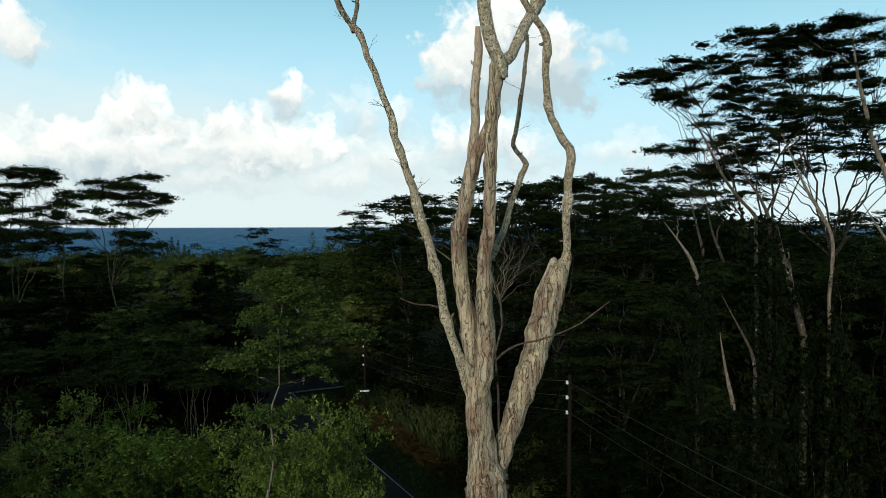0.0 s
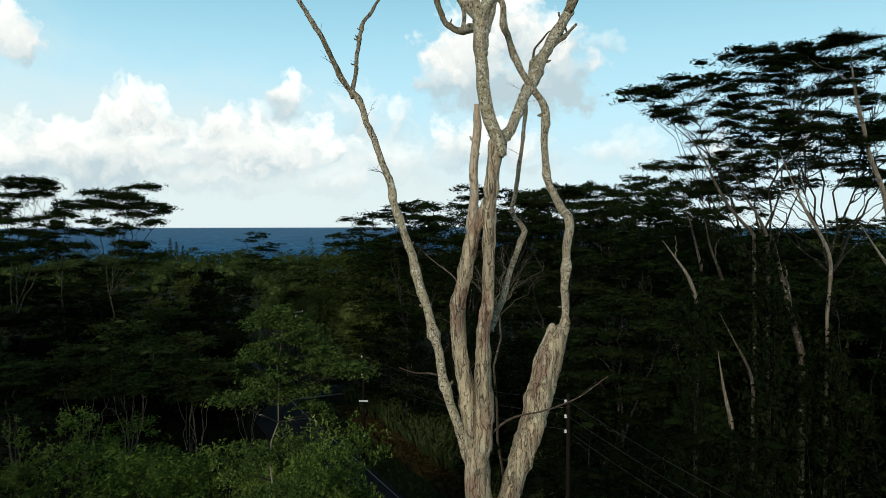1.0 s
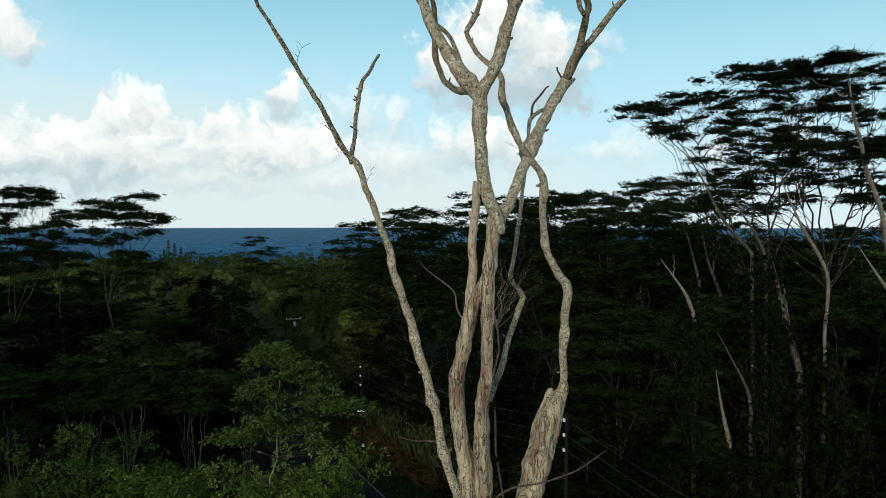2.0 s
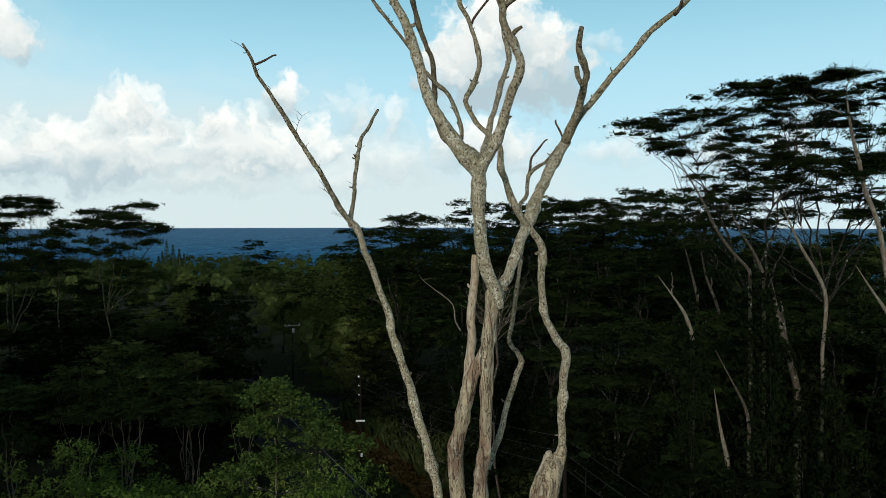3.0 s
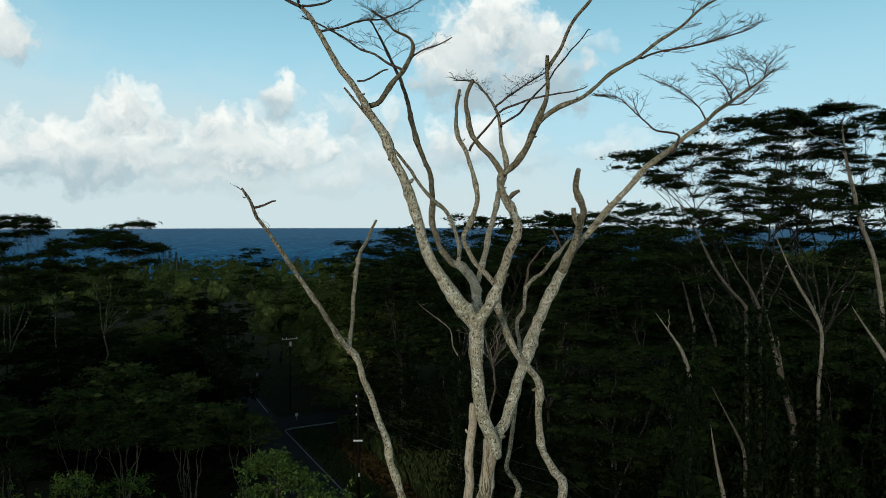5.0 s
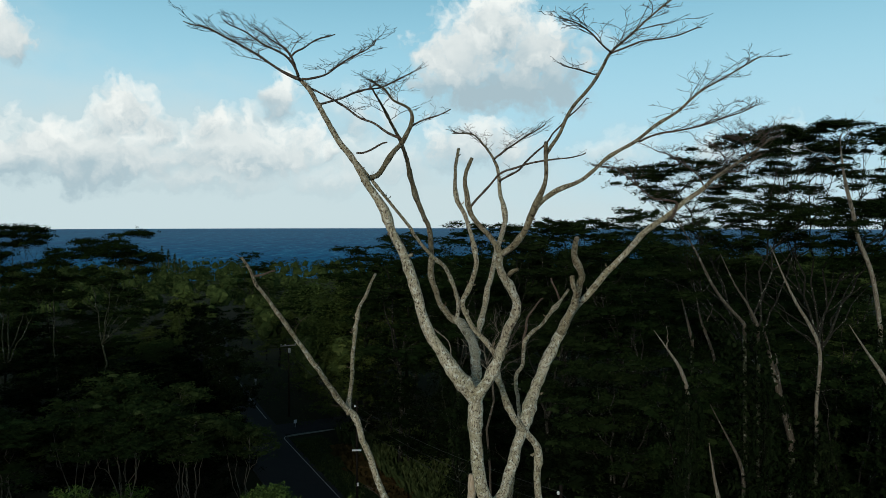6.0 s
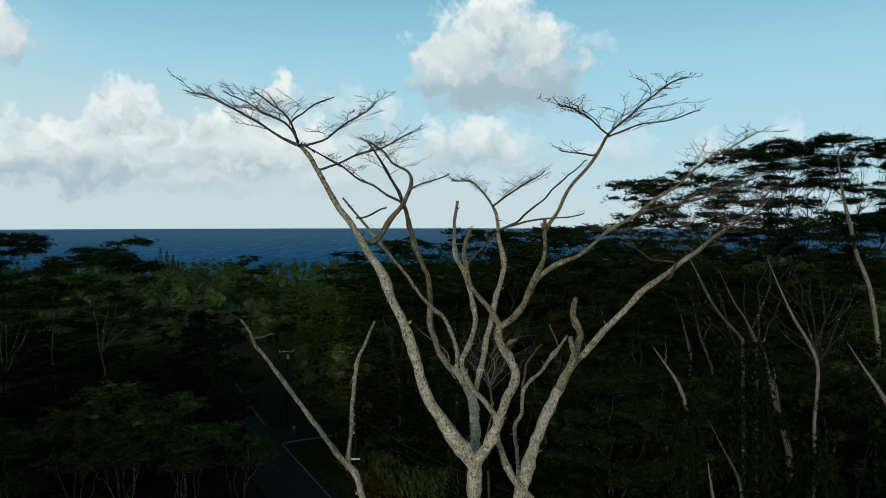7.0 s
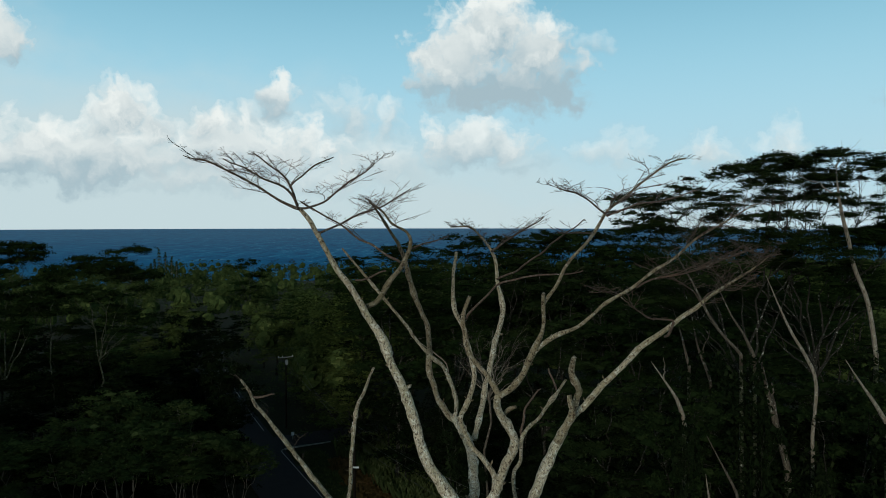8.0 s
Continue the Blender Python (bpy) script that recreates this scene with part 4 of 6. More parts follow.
course = [(2.05, 11.49, 28.42, 0.064), (2.32, 11.35, 28.90, 0.059), (2.61, 11.24, 29.24, 0.056), (2.93, 11.10, 29.66, 0.051), (3.24, 10.98, 30.02, 0.046), (3.72, 10.86, 30.42, 0.039), (4.04, 10.78, 30.68, 0.035), (4.19, 10.74, 30.82, 0.028), (4.50, 10.66, 31.06, 0.021), (4.80, 10.59, 31.27, 0.015), (4.99, 10.53, 31.45, 0.008)]
limb_ob = add_limb("limb", course)
add_sprays(course, 11, 0.57, 0.0066, 0.72, 2, 139)
course = [(3.53, 10.77, 30.21, 0.026), (3.60, 10.66, 30.41, 0.023), (3.58, 10.63, 30.49, 0.017), (3.25, 10.50, 30.53, 0.015), (3.06, 10.41, 30.63, 0.012), (2.82, 10.28, 30.79, 0.008)]
add_limb("twig", course, on=limb_ob)
add_sprays(course, 7, 0.25, 0.0040, 0.5, 1, 140)
course = [(4.14, 10.95, 30.70, 0.018), (4.32, 10.74, 30.94, 0.013), (4.54, 10.56, 30.97, 0.011), (4.73, 10.34, 31.17, 0.008)]
add_limb("twig", course, on=limb_ob)
add_sprays(course, 6, 0.44, 0.0066, 0.2, 2, 141)
course = [(4.16, 10.95, 30.69, 0.016), (3.96, 10.80, 30.91, 0.013), (3.63, 10.60, 31.09, 0.010), (3.38, 10.50, 31.18, 0.007), (3.17, 10.40, 31.25, 0.004)]
add_limb("twig", course, on=limb_ob)
add_sprays(course, 8, 0.40, 0.0060, 0.25, 2, 161)
course = [(2.94, 10.32, 30.70, 0.011), (2.83, 10.20, 30.87, 0.007), (2.75, 10.10, 30.99, 0.003)]
add_limb("twig", course, on=limb_ob)
add_sprays(course, 6, 0.26, 0.0060, 0.25, 1, 162)
course = [(2.84, 10.30, 30.79, 0.012), (2.60, 10.20, 30.93, 0.007), (2.30, 10.10, 30.96, 0.003)]
add_limb("twig", course, on=limb_ob)
add_sprays(course, 7, 0.34, 0.0060, 0.25, 2, 163)
course = [(4.48, 10.72, 31.02, 0.015), (4.25, 10.50, 31.18, 0.009), (3.96, 10.30, 31.32, 0.004)]
add_limb("twig", course, on=limb_ob)
add_sprays(course, 7, 0.44, 0.0060, 0.25, 2, 164)
course = [(4.69, 10.62, 31.18, 0.014), (4.51, 10.40, 31.34, 0.009), (4.26, 10.20, 31.44, 0.004)]
add_limb("twig", course, on=limb_ob)
add_sprays(course, 7, 0.44, 0.0060, 0.25, 2, 165)
course = [(4.83, 10.55, 31.30, 0.012), (4.79, 10.40, 31.45, 0.007), (4.65, 10.30, 31.55, 0.003)]
add_limb("twig", course, on=limb_ob)
add_sprays(course, 6, 0.40, 0.0060, 0.25, 2, 166)
course = [(0.71, 10.40, 23.42, 0.058), (0.84, 10.58, 23.72, 0.055), (0.98, 10.76, 24.04, 0.051), (1.08, 10.94, 24.36, 0.048), (1.22, 11.12, 24.70, 0.049), (1.30, 11.21, 24.87, 0.054), (1.23, 11.30, 25.03, 0.041), (1.11, 11.30, 25.19, 0.041), (1.18, 11.40, 25.54, 0.039), (1.26, 11.54, 26.02, 0.037), (1.33, 11.68, 26.50, 0.035), (1.39, 11.80, 26.94, 0.033), (1.43, 12.66, 27.37, 0.040), (1.58, 12.83, 27.58, 0.036), (1.65, 13.12, 27.99, 0.037), (2.03, 13.40, 28.26, 0.035), (2.35, 13.67, 28.60, 0.033), (2.60, 13.87, 28.85, 0.028)]
limb_ob = add_limb("limb", course)
add_sprays(course, 7, 0.45, 0.0050, 0.05, 1, 142)
add_limb("twig", [(1.69, 13.58, 27.84, 0.033), (1.72, 13.64, 28.16, 0.027), (1.77, 13.68, 28.35, 0.025), (1.95, 13.73, 28.50, 0.022), (2.09, 13.77, 28.69, 0.016)], on=limb_ob)
add_limb("twig", [(2.39, 13.77, 28.60, 0.022), (2.34, 13.82, 28.85, 0.022), (2.26, 13.87, 29.08, 0.017)], on=limb_ob)
course = [(0.53, 10.60, 20.85, 0.034), (0.44, 10.67, 21.31, 0.081), (0.27, 10.75, 21.85, 0.090), (0.14, 10.81, 22.19, 0.082), (0.01, 10.88, 22.70, 0.078), (-0.08, 10.94, 23.14, 0.074), (-0.19, 11.01, 23.57, 0.075), (-0.34, 11.07, 24.01, 0.075), (-0.48, 11.15, 24.54, 0.071), (-0.61, 11.20, 24.90, 0.067), (-0.75, 11.26, 25.30, 0.065), (-0.84, 11.32, 25.71, 0.061), (-1.03, 11.38, 26.17, 0.054), (-1.21, 11.45, 26.63, 0.055), (-1.33, 11.50, 26.98, 0.055), (-1.59, 11.41, 27.30, 0.045), (-1.73, 11.19, 27.62, 0.042), (-1.85, 11.01, 27.89, 0.042), (-2.06, 10.92, 28.20, 0.039), (-2.35, 10.71, 28.74, 0.034), (-2.57, 10.56, 29.09, 0.029), (-2.67, 10.49, 29.25, 0.029), (-2.73, 10.40, 29.48, 0.025), (-2.84, 10.32, 29.67, 0.016)]
limb_ob = add_limb("limb", course)
add_sprays(course, 22, 0.42, 0.0070, 0.06, 1, 145)
course = [(-1.44, 11.50, 27.03, 0.041), (-1.44, 11.77, 27.31, 0.038), (-1.45, 12.31, 27.92, 0.039), (-1.42, 12.81, 28.52, 0.036), (-1.30, 13.09, 28.84, 0.034), (-1.15, 13.40, 29.20, 0.027)]
limb_ob = add_limb("limb", course)
add_sprays(course, 3, 0.22, 0.0040, 0.1, 0, 146)
add_limb("twig", [(-2.68, 10.42, 29.39, 0.021), (-2.51, 10.32, 29.41, 0.018), (-2.33, 10.22, 29.48, 0.012)], on=limb_ob)
course = [(0.63, 10.40, 21.77, 0.021), (0.84, 10.31, 22.02, 0.018), (1.00, 10.26, 22.14, 0.016), (1.27, 10.17, 22.26, 0.014), (1.66, 10.05, 22.38, 0.014), (1.89, 9.97, 22.51, 0.012), (2.31, 9.80, 22.88, 0.008)]
add_limb("twig", course, on=limb_ob)
add_sprays(course, 4, 0.30, 0.0040, 0.5, 0, 148)
add_limb("twig", [(-0.05, 10.90, 22.66, 0.022), (-0.21, 10.82, 22.71, 0.017), (-0.42, 10.72, 22.76, 0.013), (-0.64, 10.60, 22.84, 0.008)], on=limb_ob)
tagged(part("fine_twig_growth", TWIGS, TWIG, dead), "fine bare brown twigs", kind="stuff")


# ---- trees with leaves ----
def umbrella_tree(name, seed, at, fork, layers, trunk_r, leaf_mat, leaf, per_pad, pad, label, category="tree", group="",
                  limbs_per_layer=2, bark_mat=None, thick=0.3, wide=0.5, stems=3, rise=0.9, tilt=0.22, spread=False, fine=0, corners=4, core=0.0, loose=0.45, sag=0.9, limb_mat=None):
    """A broad tree whose foliage lies in flat sheets. fork: where the trunk divides; layers: (x, y, z, half x, half y, pads) from its base."""
    rng = np.random.default_rng(seed)
    bark_mat = bark_mat or BARK_LIVE
    limb_mat = limb_mat or bark_mat
    tree = thing(name, at, label, category, group)
    fork = Vector(fork)
    g = Geo()
    tp = bent(rng, Vector((0, 0, -0.3)), fork, 0.0, 7, 0.05)
    g.tube(tp, [trunk_r * (1.25 if i == 0 else 1 - 0.45 * i / 7) for i in range(8)], 9)
    part("trunk", g, bark_mat, tree)
    crown = Crown()
    tops = sorted(layers, key=lambda q: -q[2])[:max(1, stems * 2 - 1):2] if stems > 1 else [max(layers, key=lambda q: q[2])]
    if spread:
        tops = sorted(layers)[len(layers) // stems // 2::len(layers) // stems]
    main = []
    for lx, ly, lz, hx, hy, pads in tops:
        g = Geo()
        path = bent(rng, fork + Vector(rng.normal(0, 0.08, 3)), Vector((lx, ly, lz - 0.4 - 0.6 * sag)), 0.04, 10, 0.06)
        r0 = trunk_r * (0.62 if stems == 1 else rng.uniform(0.42, 0.55))
        g.tube(path, [r0 * (1 - 0.8 * i / 10) for i in range(11)], 7)
        main.append((path, r0))
        part("stem", g, bark_mat, tree)
    for lx, ly, lz, hx, hy, pads in layers:
        tips = []
        for _ in range(limbs_per_layer):
            a, r = rng.uniform(0, 6.28), math.sqrt(rng.random()) * 0.6
            tip = Vector((lx + hx * r * math.cos(a), ly + hy * r * math.sin(a), lz - 0.3))
            path, r0 = min(main, key=lambda q: min((Vector((p.x, p.y, 0)) - Vector((tip.x, tip.y, 0))).length for p in q[0]))
            k = min(range(len(path) - 1), key=lambda i: abs(path[i].z + rise * (Vector((path[i].x - tip.x, path[i].y - tip.y, 0))).length - tip.z))
            r1 = min(r0 * 0.6, r0 * (1 - 0.8 * k / 10))
            way = bent(rng, path[k], tip, 0.05, 7, 0.08)
            g = Geo()
            g.tube(way, [r1 * (1 - 0.72 * i / 7) for i in range(8)], 5)
            tips.append((way, r1, g))
        for _ in range(pads):
            a, r = rng.uniform(0, 6.28), math.sqrt(rng.random())
            c = Vector((lx + hx * r * math.cos(a), ly + hy * r * math.sin(a), lz + rng.normal(0, loose) - sag * r * r))
            path, r0, g = min(tips, key=lambda q: (q[0][-1] - c).length)
            s = path[rng.integers(4, 8)]
            b = bent(rng, s, c - Vector((0, 0, 0.08)), 0.02, 3, 0.09)
            g.tube(b, [r0 * 0.4 * (1 - 0.75 * i / 3) for i in range(4)], 4, False)
            rp = pad * rng.uniform(0.65, 1.3)
            for _ in range(fine):
                e = c + Vector((rng.normal(0, rp * 0.5), rng.normal(0, rp * 0.5), -0.02))
                g.tube([s.lerp(c, 0.75), e], [r0 * 0.12, r0 * 0.05], 3, False)
            m = int(per_pad * (rp / pad) ** 2)
            ry = rp * rng.uniform(0.75, 1.1)
            crown.leaves(leaves(rng, pad_points(rng, c, rp, ry, thick, m), leaf, wide, tilt, corners=corners))
            if core:
                crown.spray(rng, c, rp * core, ry * core, thick * 0.9)
        for _, _, g in tips:
            part("limb", g, limb_mat, tree)
    crown.part("crown", leaf_mat, tree)
    return tree


def random_layers(rng, height, crown, count, pads, depth=0.4):
    """Layers of a wide crown: broad on top, ragged below."""
    out = []
    for i in range(count):
        t = i / max(1, count - 1)
        a, r = rng.uniform(0, 6.28), crown * rng.uniform(0.15, 0.62)
        out.append((r * math.cos(a), r * math.sin(a), height * (1 - depth * t) - rng.uniform(0, 0.5),
                    crown * rng.uniform(0.35, 0.55), crown * rng.uniform(0.35, 0.55), pads))
    return out


BIG = "tall umbrella-shaped rainforest tree with flat layered dark green crown"
# the high group: many small flat sprays under one sloping roof
def roof(x):
    return float(np.interp(x, (9, 10.6, 14.6, 18.7, 22, 25.2, 28, 37), (32.4, 33.3, 34.7, 35.8, 36.4, 37.2, 36.7, 36.0)))


def roof_layers(seed, at, x0, x1, deep, count, low):
    """Small layers filling a shell below the roof, and a few lower ones."""
    rng, out = np.random.default_rng(seed), []
    for i in range(count):
        x = x0 + (x1 - x0) * (i + rng.random()) / count
        z = roof(at[0] + x) - 0.25 - deep * min(1.0, (x - x0 + 2) / 5) * rng.random() ** 1.25
        out.append((x, rng.uniform(-2.2, 2.2), z, 1.7, 1.5, 4))
    for i in range(low):
        x = x0 + 3 + (x1 - x0 - 4) * (i + rng.random()) / low
        out.append((x, rng.uniform(-3, 3), rng.uniform(27.2, 31.6), 1.4, 1.4, 4))
    for x, z in ((-7.4, 28.8), (-6.2, 28.7), (-7.0, 27.2), (-5.4, 27.0), (-4.2, 27.3), (-6.4, 25.9), (-3.0, 28.0), (-4.6, 29.4)):
        out.append((x, rng.uniform(-1.5, 1.5), z, 1.3, 1.1, 5))
    return out


for seed, at, x0, x1, count, low in ((11, (21.4, 44.5, 0), -8.6, 4.6, 42, 20), (12, (27.0, 47.0, 0), -5.0, 5.5, 48, 22)):
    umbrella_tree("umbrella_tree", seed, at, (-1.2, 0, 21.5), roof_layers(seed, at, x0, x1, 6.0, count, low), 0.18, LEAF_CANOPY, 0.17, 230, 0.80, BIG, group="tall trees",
                  stems=7, bark_mat=BARK_DEEP_SHADE, thick=0.26, tilt=0.4, limbs_per_layer=1, spread=True, fine=2, core=0.62, loose=0.12, sag=0.35)


def sheets(rows):
    """Layers from (x, y, z, half width)."""
    return [(x, y, z, w, w * 0.9, max(4, int(4.2 * w + 1))) for x, y, z, w in rows]


# three trees at the seaward edge, their flat sheets one above the other
edge_a = sheets([(2.4, 3, 28.9, 2.5), (0.0, 0, 28.1, 2.2), (3.2, -2, 27.6, 2.3), (-2.3, 2, 27.2, 1.7), (0.6, 0, 26.7, 3.1), (4.9, -1, 26.8, 2.2), (5.5, 1, 26.1, 1.0),
                 (1.5, 2, 25.9, 2.2), (-0.8, -1, 25.1, 1.4), (4.5, 0, 25.0, 1.4), (-3.5, 2, 24.1, 1.2), (-0.1, 0, 24.0, 1.4), (2.4, -2, 24.6, 1.2), (-3.0, 0, 22.6, 0.8),
                 (0.5, 2, 22.8, 1.0), (3.4, -1, 22.6, 1.0), (4.4, 0, 21.6, 2.0), (1.4, 1, 21.8, 1.4), (4.0, -2, 20.8, 1.6)])
edge_m = sheets([(0.4, 0, 27.1, 0.8), (-0.9, 1, 26.3, 0.8), (1.8, -1, 26.6, 1.2), (0.5, 0, 25.9, 1.0)])
edge_b = sheets([(1.1, 0, 29.6, 2.4), (1.1, 2, 29.4, 2.0), (3.6, 0, 28.8, 1.1), (0.8, -2, 29.0, 2.2), (2.2, 1, 28.2, 1.4), (0.9, 0, 27.9, 1.7), (-0.1, -1, 27.0, 1.3),
                 (-1.6, 1, 26.2, 1.1), (0.4, 0, 25.2, 2.3), (1.1, 2, 25.6, 1.4), (4.4, -1, 25.0, 1.3), (4.5, 0, 24.5, 0.8), (0.3, 1, 24.0, 2.4), (4.2, -1, 23.7, 1.4),
                 (-0.3, 0, 22.8, 2.9), (1.7, 2, 22.8, 1.7), (3.9, 0, 22.3, 1.2), (2.0, -2, 21.3, 2.6)])
for seed, x, fork, layers, r in ((21, -35.6, (0.2, 0, 17.0), edge_a, 0.16), (23, -40.5, (0.1, 0, 20.0), edge_m, 0.11), (22, -45.6, (0, 0, 15.0), edge_b, 0.20)):
    umbrella_tree("umbrella_tree", seed, (x, 75.5, 0), fork, layers, r, LEAF_CANOPY, 0.25, 190, 1.05, BIG, group="tall trees", bark_mat=BARK_SHADE, thick=0.42,
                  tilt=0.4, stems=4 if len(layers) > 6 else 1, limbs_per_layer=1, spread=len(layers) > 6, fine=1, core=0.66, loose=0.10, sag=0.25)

# patterns for the woods
rng0 = np.random.default_rng(5)
WOODS = []
for k in range(4):
    lay = random_layers(rng0, 27.0, 7.0, 12, 8, 0.40)
    WOODS.append(umbrella_tree("umbrella_tree", 31 + k, (200 + 30 * k, -120, 0), (0.3, 0.2, 13), lay, 0.28, LEAF_CANOPY, 0.40, 105, 1.5, BIG, group="woods", limbs_per_layer=1, bark_mat=BARK_DEEP_SHADE, thick=0.40, tilt=0.35,
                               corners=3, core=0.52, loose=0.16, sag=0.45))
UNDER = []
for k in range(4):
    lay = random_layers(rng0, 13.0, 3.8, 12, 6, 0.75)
    UNDER.append(umbrella_tree("understory_tree", 51 + k, (200 + 30 * k, -160, 0), (0.2, 0.1, 4.0), lay, 0.11, LEAF_SHADE, 0.36, 75, 1.15,
                               "smaller leafy rainforest tree standing in the shade of taller ones", group="understory", limbs_per_layer=1, thick=0.4, stems=2, rise=0.5, tilt=0.4, bark_mat=BARK_DEEP_SHADE, corners=3, core=0.42, loose=0.2, sag=0.5))
FRONT = []
for k in range(3):
    lay = random_layers(rng0, 13.0, 3.6, 14, 6, 0.75)
    FRONT.append(umbrella_tree("broadleaf_tree", 61 + k, (200 + 30 * k, -200, 0), (0.2, 0.1, 4.0), lay, 0.11, LEAF_FRONT, 0.23, 105, 0.80,
                               "leafy bright green tree with clumped crown at the forest edge", group="front trees", limbs_per_layer=1, thick=0.75, stems=2, rise=0.5, tilt=0.6, core=0.0, loose=0.4, sag=0.8, bark_mat=BARK_DEEP_SHADE))
OLIVE = []
for k in range(2):
    lay = random_layers(rng0, 13.0, 3.8, 12, 6, 0.7)
    OLIVE.append(umbrella_tree("roadside_tree", 55 + k, (200 + 30 * k, -180, 0), (0.2, 0.1, 4.0), lay, 0.11, LEAF_OLIVE, 0.36, 90, 1.15,
                               "round-crowned olive green tree standing beside the road", group="roadside trees", limbs_per_layer=1, thick=0.45, stems=2, rise=0.5, tilt=0.4, bark_mat=BARK_DEEP_SHADE, corners=3, core=0.35, loose=0.2, sag=0.5))
SLIM = []
for k in range(3):
    lay = random_layers(rng0, 14.0, 4.0, 9, 7, 0.24)
    SLIM.append(umbrella_tree("slim_tree", 91 + k, (200 + 30 * k, -240, 0), (0.1, 0.1, 1.0), lay, 0.12, LEAF_FAR, 0.28, 130, 1.2,
                              "leafy small tree on several thin pale stems over deep shade", group="slim trees", limbs_per_layer=1, thick=0.35, stems=4, rise=1.2, tilt=0.35, corners=3, core=0.42, loose=0.2, sag=0.5))


def plant(pattern, x, y, height_scale, width_scale, turn, first):
    """Uses the pattern itself once, then copies."""
    m = pose(x, y, ground_height(x, y), 0, 0, turn)
    if first:
        pattern.matrix_basis = m
        ob = pattern
    else:
        ob = copy_thing(pattern, m)
    ob.scale = (width_scale, width_scale, height_scale)
    return ob


used = set()


def grow(patterns, spots, seed):
    rng = np.random.default_rng(seed)
    for x, y, hs, ws in spots:
        p = patterns[int(rng.integers(0, len(patterns)))]
        plant(p, x, y, hs * rng.uniform(0.96, 1.04), ws * rng.uniform(0.9, 1.1), rng.uniform(0, 360), p.name not in used)
        used.add(p.name)


# canopy behind the dead tree, then the woods towards the sea
grow(WOODS, [(-4, 84, 1.0, 1.0), (3, 78, 1.0, 1.0), (9, 86, 1.03, 1.0), (15, 80, 1.04, 1.0), (21, 86, 1.06, 1.0), (28, 80, 0.96, 1.0), (34, 90, 0.92, 1.0), (42, 84, 0.88, 1.0), (5, 104, 1.09, 1.1)]
     + [(13, 106, 1.12, 1.1), (21, 106, 1.15, 1.1), (29, 108, 1.18, 1.1), (37, 110, 1.15, 1.0), (40.5, 106, 1.12, 0.75), (-3, 110, 1.05, 1.0), (9, 111, 1.11, 1.0), (17, 113, 1.14, 1.0), (25, 113, 1.17, 1.0), (33, 112, 1.15, 1.0), (-12, 122, 1.0, 1.0), (-5, 118, 1.02, 1.1), (48, 108, 0.88, 1.1), 
             ] + [(-48.3, 187, 0.92, 0.85), (-11, 110, 0.85, 0.7), (19, 62, 0.90, 0.9), (28, 64, 0.86, 0.9), (38, 66, 0.84, 1.0), (11, 68, 0.84, 0.9),
             (-54, 82, 0.92, 0.9), (-46, 88, 0.82, 0.9), (-41, 84, 0.74, 0.9), (-50, 78, 0.85, 0.8), (-38, 80, 0.72, 0.8),
             ] + [(13, 50, 0.72, 0.7), (24, 53, 0.86, 0.8), (20, 45, 0.76, 0.6), (30, 43, 0.80, 0.7), (38, 46, 0.9, 0.8), (26, 46, 0.8, 0.7), (35, 40, 0.84, 0.7), (15, 42, 0.80, 0.55), (24, 40, 0.82, 0.6), (31, 37, 0.86, 0.6), (-10, 102, 0.8, 0.7), (-16, 118, 0.85, 0.7), (-24, 132, 0.68, 0.75), (-33, 150, 0.66, 0.8), (20, 72, 1.02, 1.0), (33, 74, 0.86, 1.0), (40, 98, 0.91, 1.1), (47, 96, 0.91, 1.1), (54, 99, 0.92, 1.1), (61, 101, 0.92, 1.1)], 3)
grow(UNDER, [(11, 50, 1.0, 1.2), (9, 56, 1.0, 1.2), (13, 60, 1.2, 1.3), (5, 70, 0.85, 1.2), (9, 75, 1.2, 1.3), (2, 78, 1.2, 1.3), (-3, 83, 1.0, 1.2),
             (-6, 94, 1.2, 1.3), (-11, 108, 1.1, 1.3), (22, 48, 1.4, 1.2), (28, 48, 1.4, 1.2), 
             (17, 48, 1.3, 1.2), (33, 50, 1.5, 1.3), (15, 37, 1.1, 1.0), (24, 38, 1.2, 1.1), (12, 40, 1.0, 1.0),
             (-42, 72, 1.2, 1.4), (-31, 74, 1.15, 1.4), (-38, 76, 1.3, 1.4), (-48, 70, 1.3, 1.4),
             ] + [(-26, 79, 0.85, 1.2), (-33, 86, 0.95, 1.3), (-38, 96, 0.9, 1.4), (-54, 96, 1.3, 1.5), (-56, 140, 0.9, 1.5),
             (-33, 100, 0.62, 1.1), (-37, 110, 0.62, 1.1), (-54, 172, 0.9, 1.5), (-60, 180, 1.0, 1.6), (-48, 176, 0.8, 1.4), (-62, 168, 1.0, 1.5),
             (-23.5, 80, 1.25, 0.9), (-26, 87, 1.35, 0.95), (-29.5, 94, 1.3, 0.95), (-34, 103, 1.4, 1.0), (-38.5, 112, 1.35, 1.0), (-20.5, 73, 1.15, 0.85),
             (13.7, 38.2, 1.5, 0.35), (16.5, 37.4, 0.98, 0.5), (21.9, 38.3, 1.36, 0.45), (21.3, 39.4, 1.22, 0.5), (18.6, 39.0, 1.6, 0.4), (24.0, 35.2, 1.55, 0.4), (2.2, 56.5, 1.35, 0.5), (28.3, 42.6, 1.75, 0.5)], 4)
